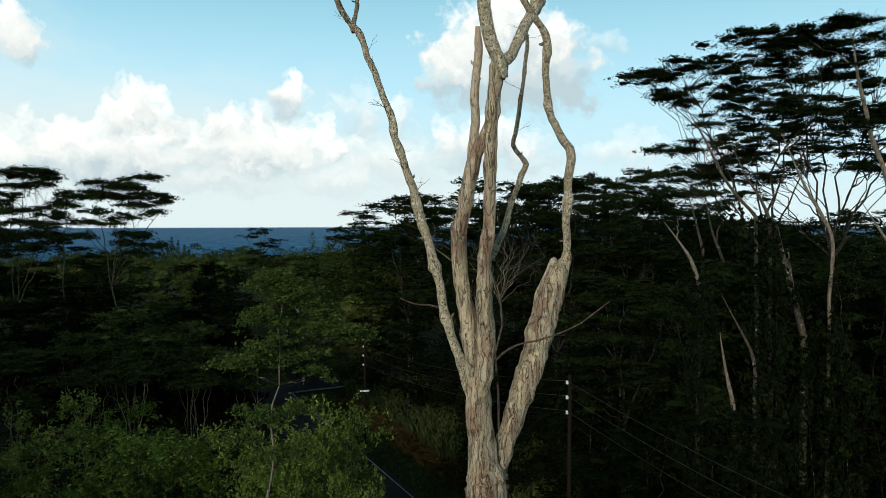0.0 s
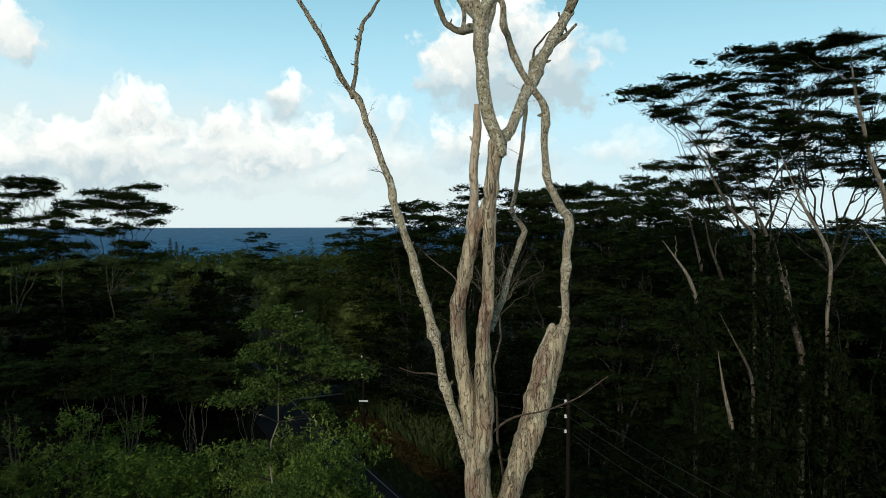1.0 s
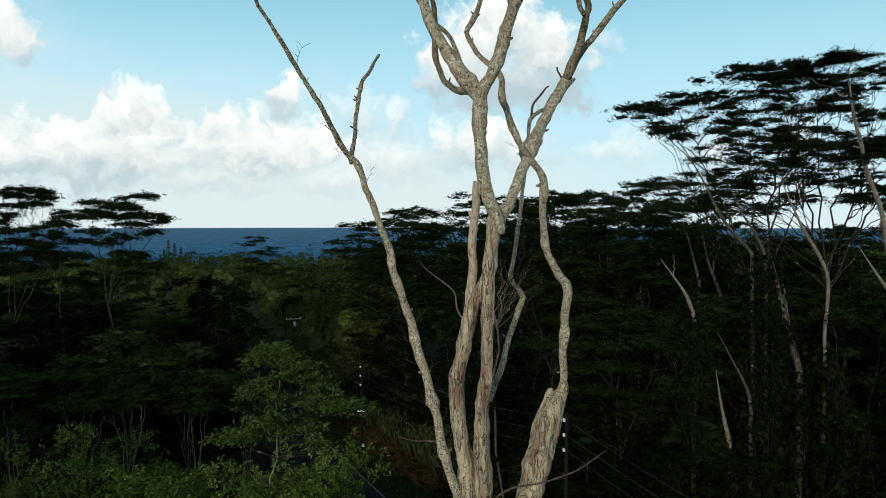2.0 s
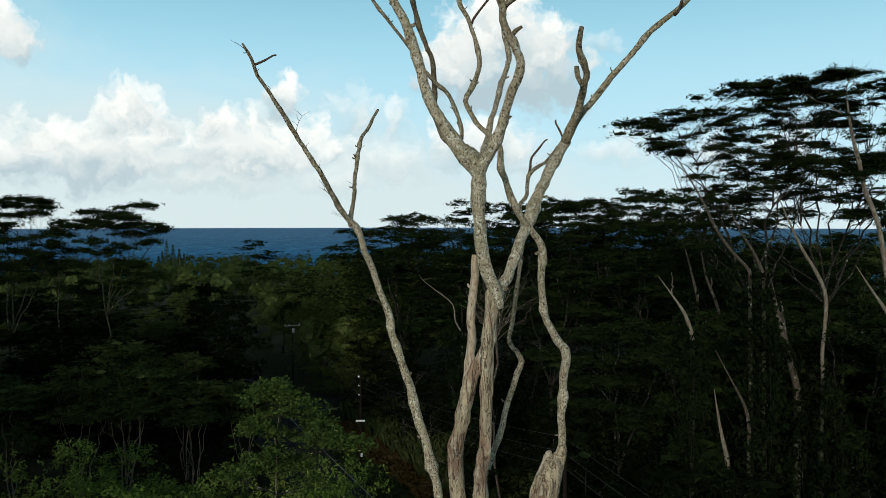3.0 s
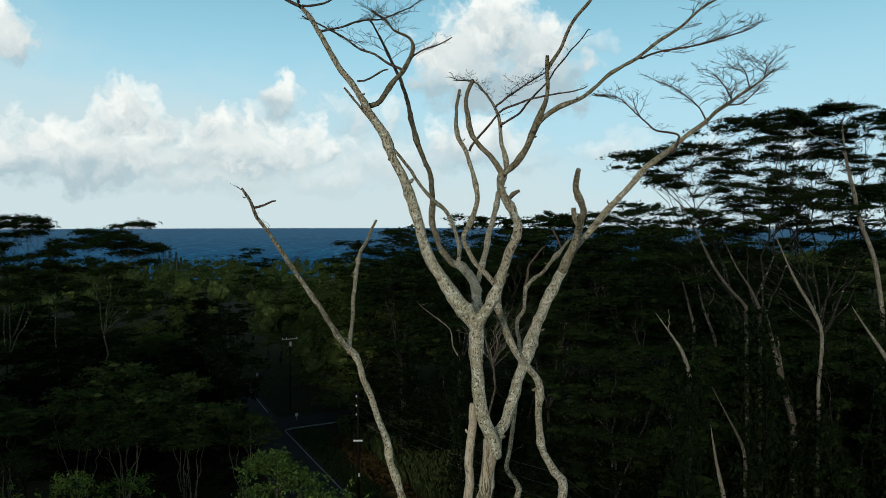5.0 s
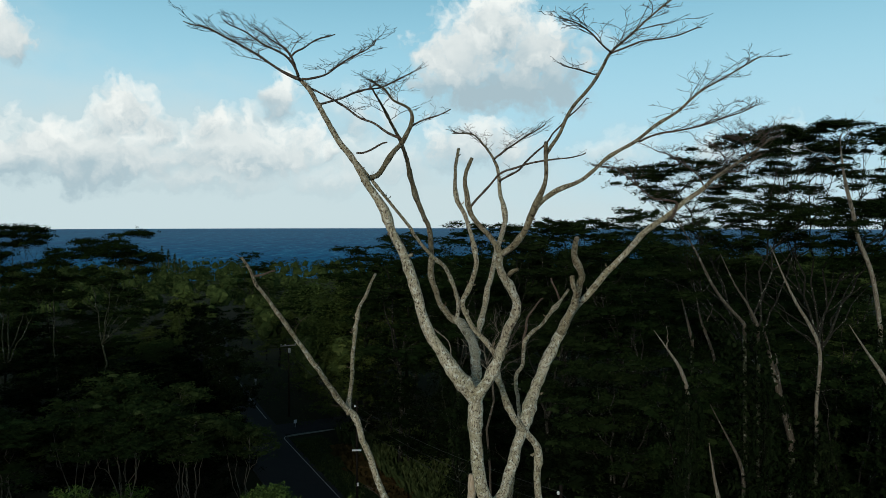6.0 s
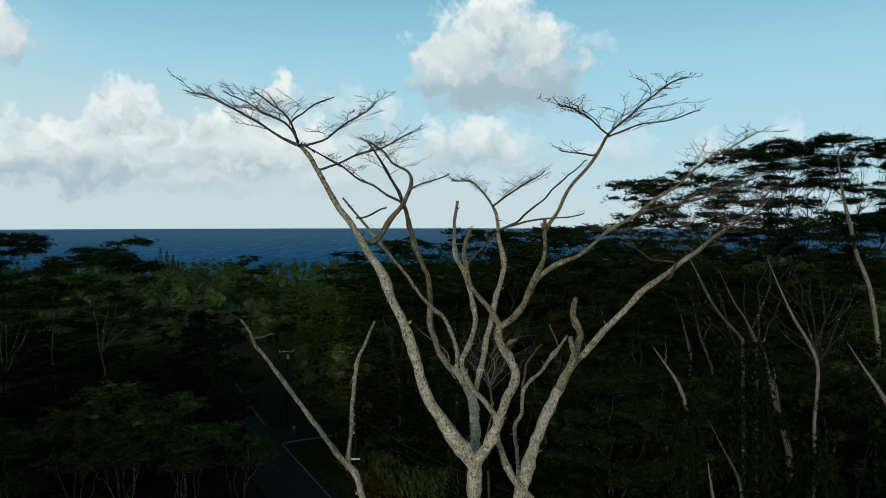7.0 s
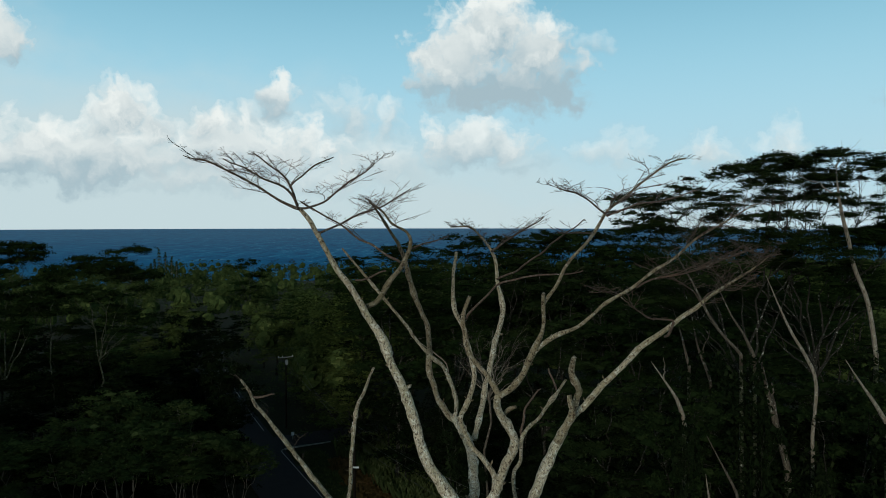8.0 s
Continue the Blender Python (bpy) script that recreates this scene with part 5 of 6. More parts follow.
grow(OLIVE, [(-17, 116, 1.0, 1.2), (-20, 126, 1.0, 1.3), (-26, 136, 1.0, 1.3), (-31, 148, 1.0, 1.4), (-12, 100, 1.0, 1.1), (-38, 160, 1.0, 1.4), (-15.5, 107, 0.8, 1.0), (-19.4, 115, 0.85, 1.0), (-23.8, 124, 0.85, 1.1), (-43, 116, 0.85, 1.4), (-50, 126, 0.9, 1.4), (-46, 106, 1.0, 1.4), (-47, 131, 1.3, 1.0), (-43, 122, 1.4, 1.05), (-8, 106, 1.25, 1.2), (-14, 124, 1.3, 1.3)], 7)
grow(SLIM, [(-27, 61, 1.0, 1.2), (-32, 63, 1.04, 1.2), (-37, 61, 0.96, 1.2), (-22, 63, 0.95, 1.1), (-30, 68, 1.1, 1.2), (-42, 64, 1.06, 1.2), (-18, 66, 0.85, 1.0), (-25, 69, 1.0, 1.1)], 5)
grow(FRONT, [(-20, 38, 0.98, 1.2), (-15, 37, 0.96, 1.2), (-24, 41, 1.0, 1.2), (-11, 40, 0.90, 1.1), (-27, 36, 0.95, 1.2), (-17, 45, 0.85, 1.2), (-8, 44, 0.66, 1.0), (-22, 47, 0.9, 1.2), (-12, 52, 0.6, 1.0), (-7.0, 40, 1.0, 0.9), (-9.2, 37, 1.06, 0.95), (-5.6, 43, 0.8, 0.7), (-5.6, 38, 1.0, 0.75), (-4.6, 35, 0.86, 0.55), (-7.0, 35, 1.05, 0.8)], 6)

young = [(0.0, 0, 22.55, 0.45, 0.45, 8), (-0.45, 0.2, 22.35, 0.4, 0.4, 6), (0.45, -0.2, 22.35, 0.4, 0.4, 6), (-0.6, 0, 21.35, 0.55, 0.5, 8), (1.0, 0.3, 21.6, 0.4, 0.4, 4),
         (1.35, 0, 21.25, 0.5, 0.5, 7), (1.85, 0.1, 21.05, 0.4, 0.4, 5), (-0.4, -0.4, 20.8, 0.5, 0.5, 6), (-1.3, 0, 20.15, 0.5, 0.5, 7), (0.6, 0.2, 20.35, 0.8, 0.7, 10),
         (-0.5, 0.5, 20.2, 0.6, 0.6, 6)]
young += [(0.1, 0.1, 21.9, 0.5, 0.5, 4), (0.8, 0.2, 20.9, 0.7, 0.6, 5), (1.0, 0, 19.8, 0.5, 0.5, 3), (-0.7, 0, 18.7, 0.6, 0.6, 6), (0.5, 0.2, 18.8, 0.6, 0.5, 5),
          (-1.3, 0.2, 18.1, 0.5, 0.5, 5), (0.4, -0.3, 17.8, 0.6, 0.6, 6), (-0.5, 0.4, 17.3, 0.6, 0.6, 5)]
umbrella_tree("young_tree", 71, (-5.5, 19.8, 0), (0.55, 0, 16.4), [(x + 1.0, y, z, a, b, n) for x, y, z, a, b, n in young], 0.055, LEAF_YOUNG, 0.105, 190, 0.44,
              "slender young tree with yellow-green feathery leaves in flat tiers", fine=2, limbs_per_layer=2, thick=0.15, stems=1, rise=0.35, tilt=0.5, bark_mat=BARK_LIVE,
              core=0.25, loose=0.10, sag=0.2, limb_mat=BARK_DEEP_SHADE)


# ---- growth too dense to count ----
def thicket(name, seed, count, x_range, y_range, heights, leaf, per, mat, label, keep, tilt=0.5):
    """Mounds of mixed shrubs and saplings that close the floor of the forest."""
    rng = np.random.default_rng(seed)
    cloud = []
    for _ in range(count):
        x, y = rng.uniform(*x_range), rng.uniform(*y_range)
        if not keep(x, y):
            continue
        h, r, base = rng.uniform(*heights), rng.uniform(1.2, 2.6), ground_height(x, y)
        a, u = rng.uniform(0, 6.28, per), rng.random(per)
        rr = r * np.sqrt(u) * (1 + 0.25 * np.sin(3 * a + x))
        top = base + h * (1 - 0.55 * u) - np.abs(rng.normal(0, 0.35, per))
        cloud.append(leaves(rng, np.stack([x + rr * np.cos(a), y + rr * np.sin(a), top], 1), leaf, 0.55, tilt, corners=3))
    ob = leaf_part(name, np.concatenate(cloud), mat, None)
    return tagged(ob, label, "undergrowth", kind="stuff")


def clear(x, y):
    return not -9.5 < off_road(x, y) < 8.5


thicket("thicket", 81, 900, (-75, 75), (6, 105), (2.0, 6.0), 0.42, 62, LEAF_SHADE, "dense shrubs and saplings on the forest floor, shade put into the leaf colour",
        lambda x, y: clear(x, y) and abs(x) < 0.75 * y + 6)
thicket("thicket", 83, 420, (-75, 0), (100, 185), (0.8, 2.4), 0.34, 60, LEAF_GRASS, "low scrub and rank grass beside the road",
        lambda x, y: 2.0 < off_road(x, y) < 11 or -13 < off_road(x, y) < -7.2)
thicket("thicket", 82, 420, (0, 45), (56, 100), (7.0, 13.0), 0.45, 70, LEAF_SHADE, "tall saplings between the big trunks, shade put into the leaf colour",
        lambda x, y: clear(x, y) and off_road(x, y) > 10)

thicket("thicket", 85, 330, (8, 50), (44, 56), (12.0, 19.5), 0.42, 90, LEAF_SHADE, "broad-leaved trees packed between the pale trunks, shade put into the leaf colour",
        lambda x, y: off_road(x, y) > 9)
for seed, count, x_range, heights in ((84, 250, (-7, 20), (21.0, 28.2)), (86, 220, (16, 38), (22.0, 29.2)), (87, 220, (34, 64), (20.0, 25.6))):
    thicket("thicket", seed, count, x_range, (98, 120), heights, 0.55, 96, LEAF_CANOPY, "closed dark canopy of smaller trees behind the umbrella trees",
            lambda x, y: off_road(x, y) > 14, 0.28)


for seed, count, x_range, y_range, heights in ((88, 190, (-23, -3), (100, 128), (18.0, 22.6)), (89, 150, (-30, -8), (126, 165), (15.0, 19.5))):
    thicket("thicket", seed, count, x_range, y_range, heights, 0.50, 120, LEAF_OLIVE, "olive green canopy of close-standing trees beside the road",
            lambda x, y: off_road(x, y) > 7, 0.3)


def far_woods():
    rng = np.random.default_rng(8)
    crown = Crown()
    for _ in range(1500):
        y = 104 + 560 * rng.random() ** 1.5
        x = rng.uniform(-0.8, 0.8) * y
        d = off_road(x, y)
        if -11 < d < 6 and y < 168:
            continue
        near = -30 < d < 0 and y < 170
        h = rng.uniform(3, 6) if near else rng.uniform(9, 17) * (1.0 if y > 150 else 0.85) + (11 if x > 0.3 * y and y > 170 else 5 if x > 0 else 3)
        r = rng.uniform(2.6, 5.0)
        base = ground_height(x, y)
        size = 0.45 if y < 180 else 0.7 if y < 350 else 1.1
        m, k, n = (14, 6, 360) if y < 215 else (12, 6, 210) if y < 350 else (9, 4, 80)
        a, e = np.meshgrid(np.arange(m) * 2 * np.pi / m, np.linspace(-0.5, 1.4, k))
        a, e = (a + rng.normal(0, 1.6 / m, a.shape)).ravel(), (e + rng.normal(0, 0.5 / k, e.shape)).ravel()
        rr = r * (1 + 0.22 * np.sin(3 * a + x) + 0.10 * np.sin(7 * a + 5 * e + y) + rng.normal(0, 0.09, a.shape))
        flat = h * rng.uniform(0.22, 0.34)
        dome = np.stack([x + rr * np.cos(e) * np.cos(a), y + rr * np.cos(e) * np.sin(a), base + h - flat + flat * np.sin(e)], 1)
        i, j = np.meshgrid(np.arange(k - 1), np.arange(m), indexing="ij")
        i, j = i.ravel(), j.ravel()
        mid = np.array([x, y, base + h - flat])
        core = mid + (dome - mid) * 0.5
        crown.leaves(core[np.stack([i * m + j, i * m + (j + 1) % m, (i + 1) * m + (j + 1) % m, (i + 1) * m + j], 1)])
        crown.leaves(leaves(rng, dome[rng.integers(0, len(dome), n)] + rng.normal(0, 0.36, (n, 3)) * np.array([1, 1, 0.7]), size, 0.6, 0.4, corners=3))
    ob = crown.part("far_woods", LEAF_FAR, None)
    tagged(ob, "dense green tropical woods stretching down to the coast", "woods", kind="stuff")


far_woods()


def closing_woods():
    """Unseen foliage added behind and beside the drone to block low sky and sun."""
    rng = np.random.default_rng(9)
    n = 9000
    a, r = rng.uniform(math.radians(150), math.radians(390), n), rng.uniform(34, 62, n)
    a = np.where(rng.random(n) < 0.5, a, rng.uniform(math.radians(180), math.radians(360), n))
    x, y = r * np.cos(a), r * np.sin(a)
    keep = y < 14
    z = 30 * np.sqrt(rng.random(n)) * (0.8 + 0.25 * np.sin(a * 9) + 0.12 * np.sin(a * 23))
    # lowered on this side to let the sun reach the front trees
    z *= np.where(x < -22, 0.6, 1.0)
    pts = np.stack([x, y, np.maximum(z, 0.3)], 1)[keep]
    n = 5200
    y = rng.uniform(10, 112, n)
    x = -0.70 * y - rng.uniform(9, 34, n)
    z = 26 * np.sqrt(rng.random(n)) * (0.85 + 0.2 * np.sin(y * 0.33) + 0.1 * np.sin(x * 0.6))
    pts = np.concatenate([pts, np.stack([x, y, np.maximum(z, 0.3)], 1)])
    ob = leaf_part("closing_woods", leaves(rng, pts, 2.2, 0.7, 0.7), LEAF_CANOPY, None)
    tagged(ob, "unseen dark green foliage added around the clearing to block low sky and sun", "woods", kind="stuff")


closing_woods()


# ---- bare pale trunks among the dark trees ----
def bare_trunk(seed, course, forks, mat=None, label="pale leaning bare trunk among dark green trees"):
    """A leafless trunk: its course (x, y, z, radius) and forks (share of the course, dx, dy, dz)."""
    rng = np.random.default_rng(seed)
    x, y = course[0][0], course[0][1]
    at = Vector((x, y, ground_height(x, y)))
    ob = thing("bare_trunk", at, label, "tree", "bare trunks")
    ctrl = [(Vector(c[:3]) - at, c[3]) for c in course]
    pts, rad = curve_points(ctrl[1:], 0.4)
    steps = 40
    pts = [ctrl[0][0].lerp(ctrl[1][0], i / steps) for i in range(steps)] + pts
    rad = [ctrl[0][1] + (ctrl[1][1] - ctrl[0][1]) * i / steps for i in range(steps)] + rad
    n = len(rad)
    rad = [r * min(1.0, 0.25 + (n - 1 - i) * 0.09) for i, r in enumerate(rad)]
    mat = mat or BARK_LIVE
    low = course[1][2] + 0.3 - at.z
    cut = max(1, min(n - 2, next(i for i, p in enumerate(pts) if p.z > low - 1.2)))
    # lower trunk takes the dark bark, painting in the shade below the canopy
    for name, a, b, skin in (("trunk", 0, cut + 1, BARK_SHADE), ("upper_trunk", cut, n, mat)):
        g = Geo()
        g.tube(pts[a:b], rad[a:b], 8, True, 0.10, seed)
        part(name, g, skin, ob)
    # leaves added round the lower trunk to darken it like the shade there
    zs = rng.uniform(0, low, int(low * 75))
    mids = np.array([pts[min(len(pts) - 1, int(z / pts[-1].z * len(pts)))] for z in zs])
    mids[:, 2] = zs
    leaf_part("vine", leaves(rng, mids + rng.normal(0, 0.42, mids.shape) * np.array([1, 1, 0.4]), 0.38, 0.7, 0.8), LEAF_SHADE, ob, "dark leaves added round the lower trunk, where it is lost in shade")
    for share, dx, dy, dz in forks:
        k = min(len(pts) - 1, next((i for i, p in enumerate(pts) if p.z >= share * pts[-1].z), len(pts) - 1))
        g = Geo()
        way = bent(rng, pts[k], pts[k] + Vector((dx, dy, dz)), 0.04, 6, 0.10)
        g.tube(way, [rad[k] * 0.7 * (1 - 0.75 * i / 6) for i in range(7)], 6)
        part("limb", g, mat, ob)
    return ob


bare_trunk(401, [(14.6, 40.0, -0.30, 0.16), (14.3, 39.6, 20.6, 0.13), (13.85, 39.6, 21.86, 0.13), (13.2, 39.8, 22.9, 0.115), (12.52, 40.2, 23.95, 0.06)], [(0.95, -0.05, 0.1, 1.3)])
bare_trunk(402, [(16.3, 38.6, -0.30, 0.17), (16.0, 38.6, 13.2, 0.13), (15.9, 38.5, 13.97, 0.13), (15.55, 38.6, 15.6, 0.115), (15.3, 38.7, 17.2, 0.10), (15.2, 38.7, 17.9, 0.06)], [])
bare_trunk(403, [(17.4, 38.8, -0.30, 0.19), (17.2, 38.8, 15.9, 0.11), (16.9, 38.7, 16.9, 0.10), (16.4, 38.75, 17.9, 0.095), (15.96, 38.8, 18.72, 0.08), (15.3, 38.9, 20.0, 0.07)], [], BARK_DARK)
bare_trunk(404, [(21.9, 39.8, -0.30, 0.18), (21.8, 39.8, 18.6, 0.11), (21.75, 39.8, 19.6, 0.10), (21.9, 39.8, 22.68, 0.105), (21.26, 39.8, 24.29, 0.10), (20.56, 39.8, 25.4, 0.085), (19.9, 39.8, 26.68, 0.075), (18.9, 39.8, 28.9, 0.06)], [])
bare_trunk(405, [(18.6, 40.8, -0.30, 0.20), (17.9, 40.6, 24.2, 0.11), (17.52, 40.5, 24.63, 0.095), (16.8, 40.5, 25.37, 0.09), (15.97, 40.5, 26.51, 0.085), (14.97, 40.5, 28.44, 0.075), (13.81, 40.5, 30.37, 0.06)], [], BARK_DARK)
bare_trunk(409, [(19.3, 40.8, -0.30, 0.20), (18.7, 40.6, 24.0, 0.11), (18.44, 40.5, 24.56, 0.10), (17.93, 40.5, 25.54, 0.09), (17.27, 40.5, 26.51, 0.085), (16.4, 40.5, 28.3, 0.06)], [], BARK_DARK)
bare_trunk(410, [(21.2, 41.0, -0.30, 0.24), (21.0, 41.0, 17.2, 0.21), (20.72, 41.0, 18.25, 0.20), (19.79, 41.0, 21.57, 0.18), (19.22, 41.0, 24.05, 0.15)], [(0.82, -0.3, 0.1, 2.6)], BARK_DARK)
bare_trunk(406, [(28.2, 44.0, -0.30, 0.185), (28.0, 44.0, 23.5, 0.15), (27.4, 44.0, 26.8, 0.145), (26.5, 44.0, 29.0, 0.13), (26.1, 44.0, 30.7, 0.12), (25.6, 44.0, 32.5, 0.115), (25.3, 44.0, 34.2, 0.10), (25.16, 44.0, 35.5, 0.09)],
           [(0.985, 1.9, 0.1, 1.0), (0.985, -0.5, 0.1, 1.2), (0.985, 1.0, 0.1, 1.6), (0.94, -2.6, 0.2, 1.6), (0.99, 1.6, 0.2, 1.9), (0.985, 0.5, 0.3, 1.9)])
bare_trunk(407, [(23.9, 36.0, -0.30, 0.175), (23.6, 36.0, 21.4, 0.135), (22.9, 36.0, 22.52, 0.125), (22.06, 36.0, 23.69, 0.11), (21.3, 36.0, 24.84, 0.06)], [])
bare_trunk(408, [(17.8, 48.0, -0.30, 0.143), (17.6, 48.0, 22.0, 0.11), (17.36, 48.0, 22.93, 0.105), (16.84, 48.0, 24.86, 0.09), (16.43, 48.0, 26.01, 0.055)], [], BARK_DARK)
bare_trunk(411, [(19.2, 48.0, -0.30, 0.143), (19.1, 48.0, 20.9, 0.11), (18.81, 48.0, 21.78, 0.105), (18.2, 48.0, 23.32, 0.095), (17.87, 48.0, 24.86, 0.08), (17.59, 48.0, 26.2, 0.05)], [(0.85, 0.5, 0.1, 2.0)], BARK_DARK)
bare_trunk(412, [(2.2, 57.7, -0.30, 0.12), (1.9, 57.7, 18.0, 0.075), (1.37, 57.7, 18.9, 0.065), (1.14, 57.7, 20.29, 0.055), (-0.25, 57.7, 21.45, 0.05), (-1.3, 57.7, 22.3, 0.045), (-1.58, 57.7, 22.75, 0.035)], [(0.97, 1.6, 0.1, 0.1), (0.9, -0.9, 0.1, 0.8)],
           label="thin pale dead branch reaching out of dark trees")


def dead_shrub(x, y, base, height, seed):
    """A leafless shrub: a leaning stem that breaks into a fan of thin crooked branches."""
    rng = np.random.default_rng(seed)
    ob = thing("dead_shrub", (x, y, ground_height(x, y)), "leafless brown shrub with a fan of thin crooked branches", "shrub")
    g = Geo()
    stem = bent(rng, Vector((0.3, 0.2, -0.3)), Vector((0, 0, base)), 0.0, 7, 0.05)
    g.tube(stem, [0.13 - 0.006 * i for i in range(8)], 7)
    part("trunk", g, BARK_DARK, ob)
    for k in range(15):
        a = -0.75 + 1.7 * k / 14 + rng.normal(0, 0.08)
        reach = height * rng.uniform(0.55, 1.1)
        tip = Vector((reach * math.sin(a), rng.uniform(-0.8, 0.8), base + reach * math.cos(a)))
        way = bent(rng, stem[-1] - Vector((0, 0, rng.uniform(0, 0.8))), tip, 0.03, 6, 0.12)
        g = Geo()
        g.tube(way, [0.05 * (1 - 0.75 * i / 6) for i in range(7)], 5)
        for i in (2, 3, 4, 5):
            d = (way[i + 1] - way[i]).normalized() + Vector(rng.normal(0, 0.45, 3))
            twig_spray(rng, g, way[i], d.normalized(), reach * 0.35, 0.016, 1, Vector((0, 0, 1)))
        part("branch", g, BARK_LIVE if k % 3 == 0 else BARK_DARK, ob)
    return ob


dead_shrub(4.6, 57.0, 18.0, 4.8, 610)


# ---- poles and wires along the road ----
def utility_pole(x, y, top, heights, arm=0.0, bar=0.0):
    """A wooden pole with insulators one above the other, or a crossarm."""
    pole = thing("utility_pole", (x, y, 0), "dark wooden utility pole with white porcelain insulators beside the road", "pole", "utility poles")
    g = Geo()
    g.tube([Vector((0, 0, z)) for z in (-0.4, top * 0.4, top)], [0.15, 0.13, 0.10], 10)
    part("post", g, POLE_WOOD, pole)
    turn = math.atan2(ROAD_N.y, ROAD_N.x)
    for h in heights:
        g = Geo()
        c = Vector((-0.16, -0.10, h))
        prof = ((-0.09, 0.05), (-0.05, 0.09), (0.0, 0.055), (0.04, 0.10), (0.09, 0.05), (0.12, 0.03))
        g.tube([c + Vector((0, 0, z)) for z, _ in prof], [r for _, r in prof], 10)
        arm_piece = Geo()
        arm_piece.tube([Vector((0, 0, h - 0.05)), c + Vector((0, 0, -0.05))], [0.025, 0.02], 6)
        bracket = part("bracket", arm_piece, METAL, pole)
        part("insulator", g, PORCELAIN, bracket, "white porcelain insulator")
    if arm:
        g = Geo()
        g.box((0, -0.15, top - 0.25), arm, 0.11, 0.13, turn)
        part("crossarm", g, ARM_WOOD, pole, "weathered pale wooden crossarm", smooth=False)
        for s in (-0.46, -0.2, 0.46):
            g = Geo()
            c = Vector((0, -0.15, top - 0.18)) + Vector((ROAD_N.x, ROAD_N.y, 0)) * (arm * s)
            g.tube([c, c + Vector((0, 0, 0.1)), c + Vector((0, 0, 0.2))], [0.03, 0.08, 0.04], 8)
            part("insulator", g, PORCELAIN, pole, "white porcelain insulator")
        g = Geo()
        g.tube([Vector((0.2, -0.28, top - 1.35)), Vector((0.2, -0.28, top - 0.65))], [0.2, 0.2], 12)
        part("transformer", g, METAL, pole, "grey steel transformer can")
    if bar:
        g = Geo()
        g.box((0, -0.2, bar), 0.95, 0.10, 0.16, 0.0)
        part("crossbar", g, PORCELAIN, pole, "short white crossbar", smooth=False)
        g = Geo()
        g.box((0.1, -0.2, bar - 3.6), 0.2, 0.08, 0.35, 0.0)
        part("plate", g, PORCELAIN, pole, "small white plate", smooth=False)
    return pole


POLES = [((22.8, 6.4), 14.4, (14.1, 13.27, 12.43), 0.0, 0.0), ((7.0, 38.8), 15.5, (15.1, 14.27, 13.43), 0.0, 0.0),
         ((-8.1, 73.0), 11.5, (11.0, 10.05, 9.1), 0.0, 6.4), ((-22.6, 109.2), 11.2, (), 2.4, 0.0)]
for (px, py), top, heights, arm, bar in POLES:
    utility_pole(px, py, top, heights, arm, bar)


def wire(a, b, sag):
    """One sagging wire between two insulators."""
    g = Geo()
    pts = []
    for i in range(25):
        t = i / 24
        p = Vector(a).lerp(Vector(b), t)
        p.z -= sag * 4 * t * (1 - t)
        pts.append(p)
    g.tube(pts, [0.009] * 25, 5)
    tagged(new("power_line", g.mesh("power_line", WIRE)), "thin sagging aluminium power line strung between wooden poles", "power line", "power lines")


for k in range(3):
    ends = []
    for (px, py), top, heights, arm, bar in POLES:
        if heights:
            ends.append((px - 0.16, py - 0.1, heights[k] + 0.1))
        else:
            s = (-0.46, -0.2, 0.46)[k] * arm
            ends.append((px + ROAD_N.x * s, py - 0.15 + ROAD_N.y * s, top + 0.0))
    for (a, b), sag in zip(zip(ends, ends[1:]), (1.25, 0.7, 0.6)):
        wire(a, b, sag)


def roadside_marker(x, y, h):
    m = thing("roadside_marker", (x, y, ground_height(x, y) if y > 130 else 0), "small white marker plate on a post at the road edge", "marker", "roadside markers")
    g = Geo()
    g.tube([Vector((0, 0, -0.2)), Vector((0, 0, h))], [0.04, 0.035], 6)
    part("post", g, METAL, m)
    g = Geo()
    g.box((0, -0.06, h - 0.15), 0.42, 0.03, 0.5, 0.3)
    part("plate", g, PORCELAIN, m, smooth=False)


roadside_marker(-20.4, 103.0, 1.0)
roadside_marker(-33.2, 131.0, 0.9)


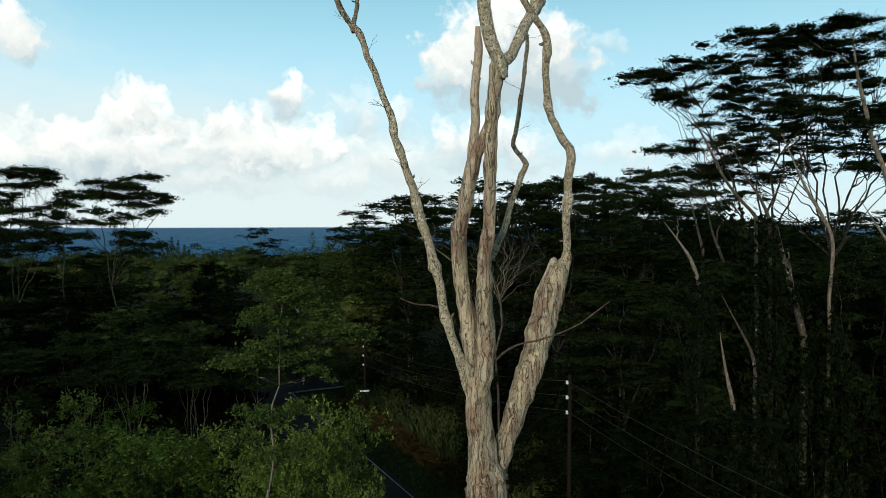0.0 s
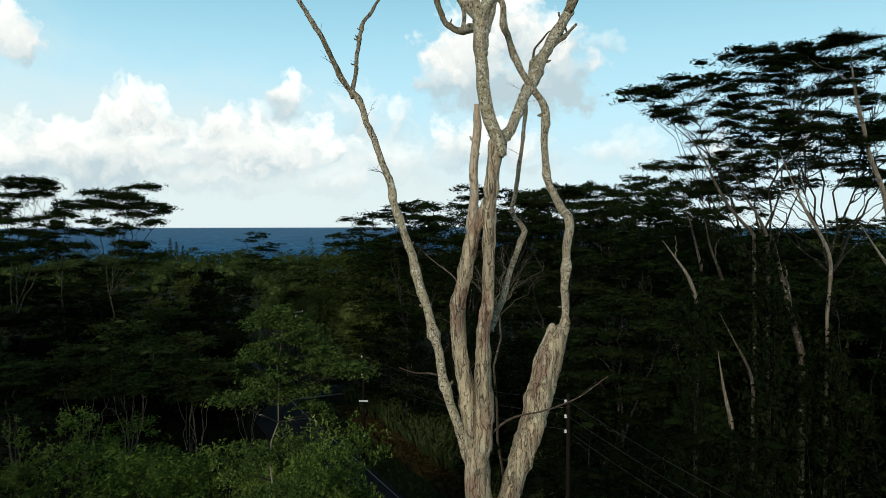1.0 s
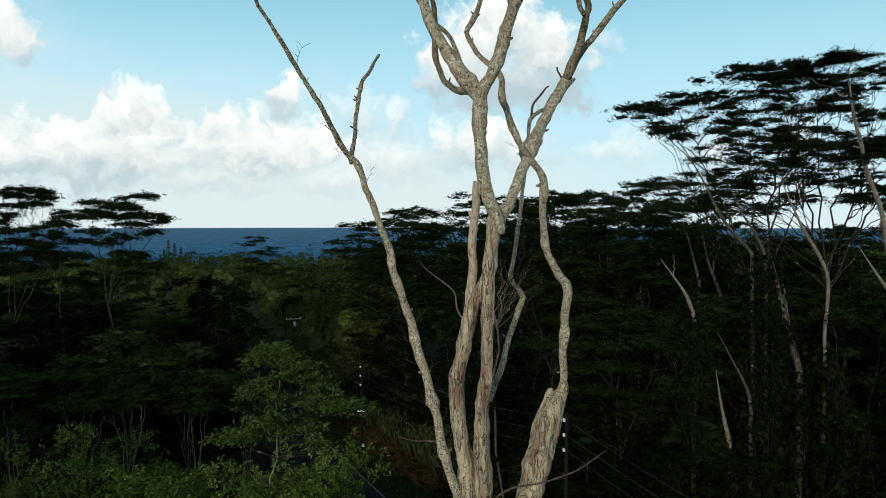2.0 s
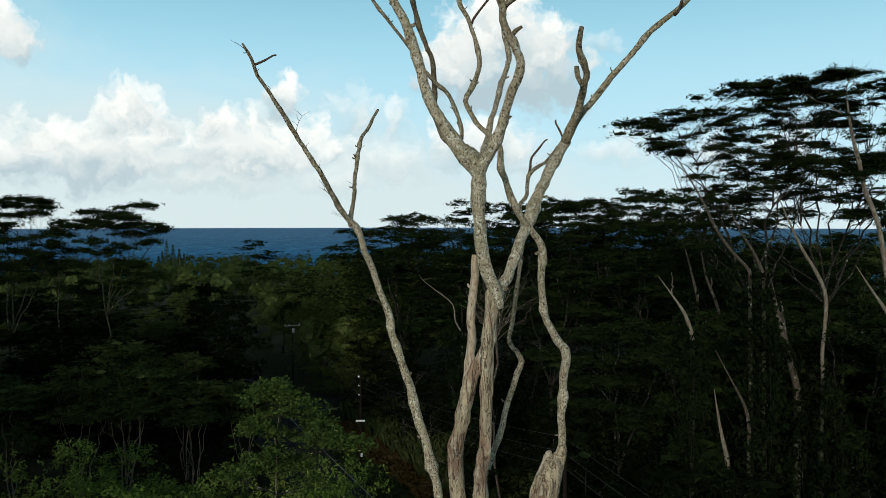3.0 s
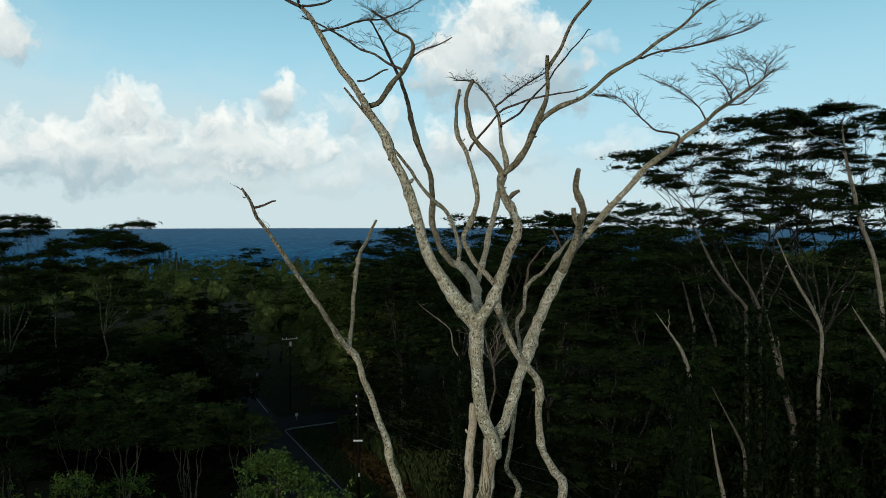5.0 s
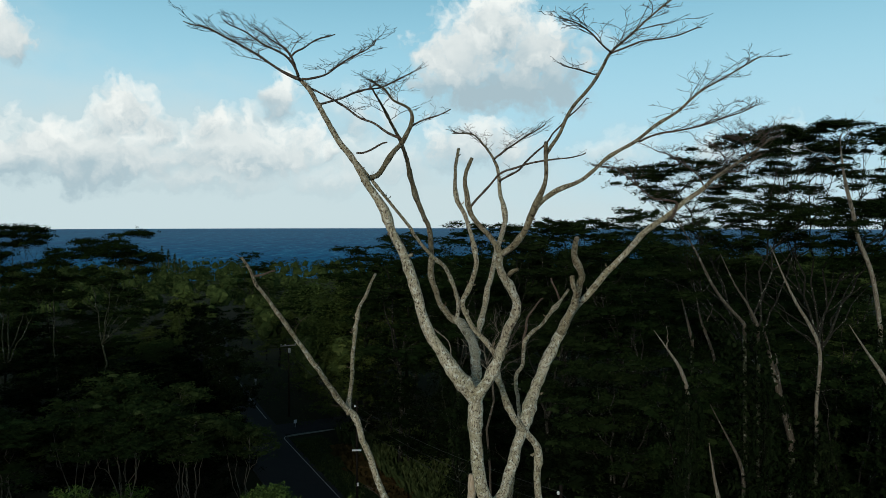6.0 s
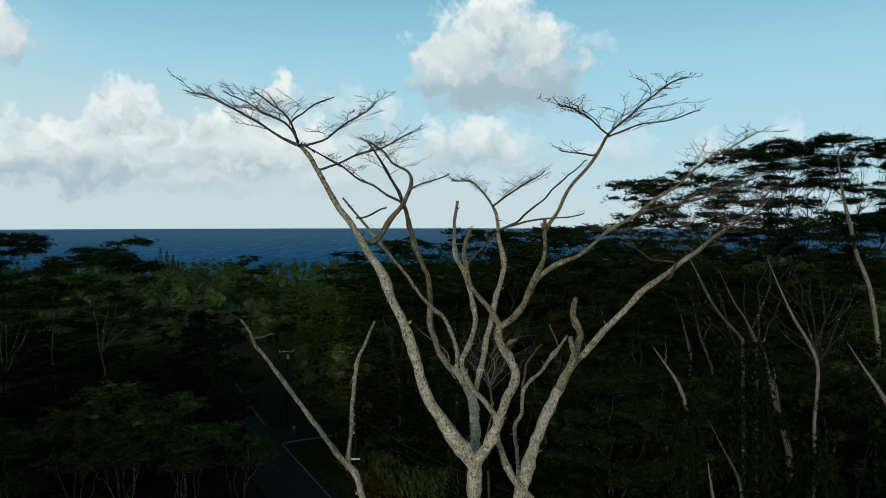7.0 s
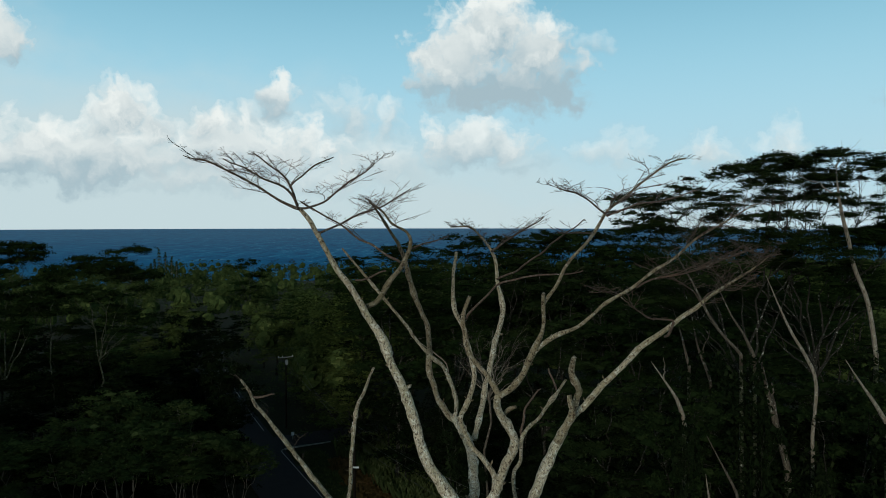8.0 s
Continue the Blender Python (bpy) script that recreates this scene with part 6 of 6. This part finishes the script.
# ---- conical pines near the shore ----
def norfolk_pine(seed, x, y, h):
    rng = np.random.default_rng(seed)
    base = ground_height(x, y)
    t = thing("norfolk_pine", (x, y, base), "tall dark conical pine standing above the coastal woods", "tree", "coastal pines")
    g = Geo()
    g.tube([Vector((0, 0, -0.3)), Vector((0.1, 0, h * 0.5)), Vector((0, 0, h))], [0.45, 0.3, 0.04], 7)
    part("trunk", g, BARK_LIVE, t)
    cloud = []
    g = Geo()
    for i in range(26):
        z = h * (0.12 + 0.88 * i / 26)
        r = (h - z) * 0.17 + 0.35
        for k in range(6):
            a = k * 1.047 + i * 0.5 + rng.normal(0, 0.15)
            tip = Vector((r * math.cos(a), r * math.sin(a), z + 0.12 * r))
            g.tube([Vector((0, 0, z)), tip], [0.06, 0.02], 3, False)
            n = 16
            u = rng.uniform(0.15, 1.05, n)[:, None]
            cloud.append(leaves(rng, np.array([0, 0, z]) + u * (np.array(tip) - np.array([0, 0, z])) + rng.normal(0, 0.16, (n, 3)), 0.6, 0.45, 0.6))
    tagged(part("branch_whorl_growth", g, BARK_DARK, t), kind="stuff")
    leaf_part("needles", np.concatenate(cloud), LEAF_PINE, t)


for i, (x, h) in enumerate(((-183, 29), (-179.5, 26.5), (-176, 23.5), (-186, 22), (-172, 20), (-190, 19))):
    norfolk_pine(300 + i, x, 478 + 2 * (i % 3), h)


# ---- grass and ferns on the bank beside the road ----
def bank_growth(name, seed, count, d_range, along, height, mat, label, lean, width):
    rng = np.random.default_rng(seed)
    quads = []
    for _ in range(count):
        p = ROAD_A + ROAD_D * rng.uniform(*along) + ROAD_N * rng.uniform(*d_range)
        n = 16
        yaw, h = rng.uniform(0, 6.28, n), height * rng.uniform(0.5, 1.15, n)
        out = h * lean * rng.uniform(0.3, 1.3, n)
        bx, by = p.x + rng.normal(0, 0.22, n), p.y + rng.normal(0, 0.22, n)
        dx, dy = np.cos(yaw), np.sin(yaw)
        w = width * rng.uniform(0.6, 1.4, n)
        a = np.stack([bx - dy * w, by + dx * w, np.zeros(n)], 1)
        b = np.stack([bx + dy * w, by - dx * w, np.zeros(n)], 1)
        c = np.stack([bx + dx * out * 0.5 + dy * w * 0.8, by + dy * out * 0.5 - dx * w * 0.8, h * 0.75], 1)
        d = np.stack([bx + dx * out, by + dy * out, h * (1 - 0.35 * lean)], 1)
        quads.append(np.stack([a, b, c, d], 1))
    ob = leaf_part(name, np.concatenate(quads), mat, None)
    tagged(ob, label, "grass", kind="stuff")


along_near = (45, JUNCTION - 4)
bank_growth("tall_grass", 91, 1100, (6.5, 16.0), along_near, 2.3, LEAF_GRASS, "tall pale green cane grass on the roadside bank", 0.35, 0.045)
bank_growth("fern_bank", 92, 700, (4.2, 9.0), (38, JUNCTION - 10), 1.2, LEAF_FERN, "rusty brown dead ferns beside the grass verge", 0.9, 0.07)
bank_growth("verge_grass", 93, 900, (0.5, 5.0), (30, JUNCTION - 3), 0.3, LEAF_GRASS, "short green grass tufts on the verge", 0.5, 0.05)
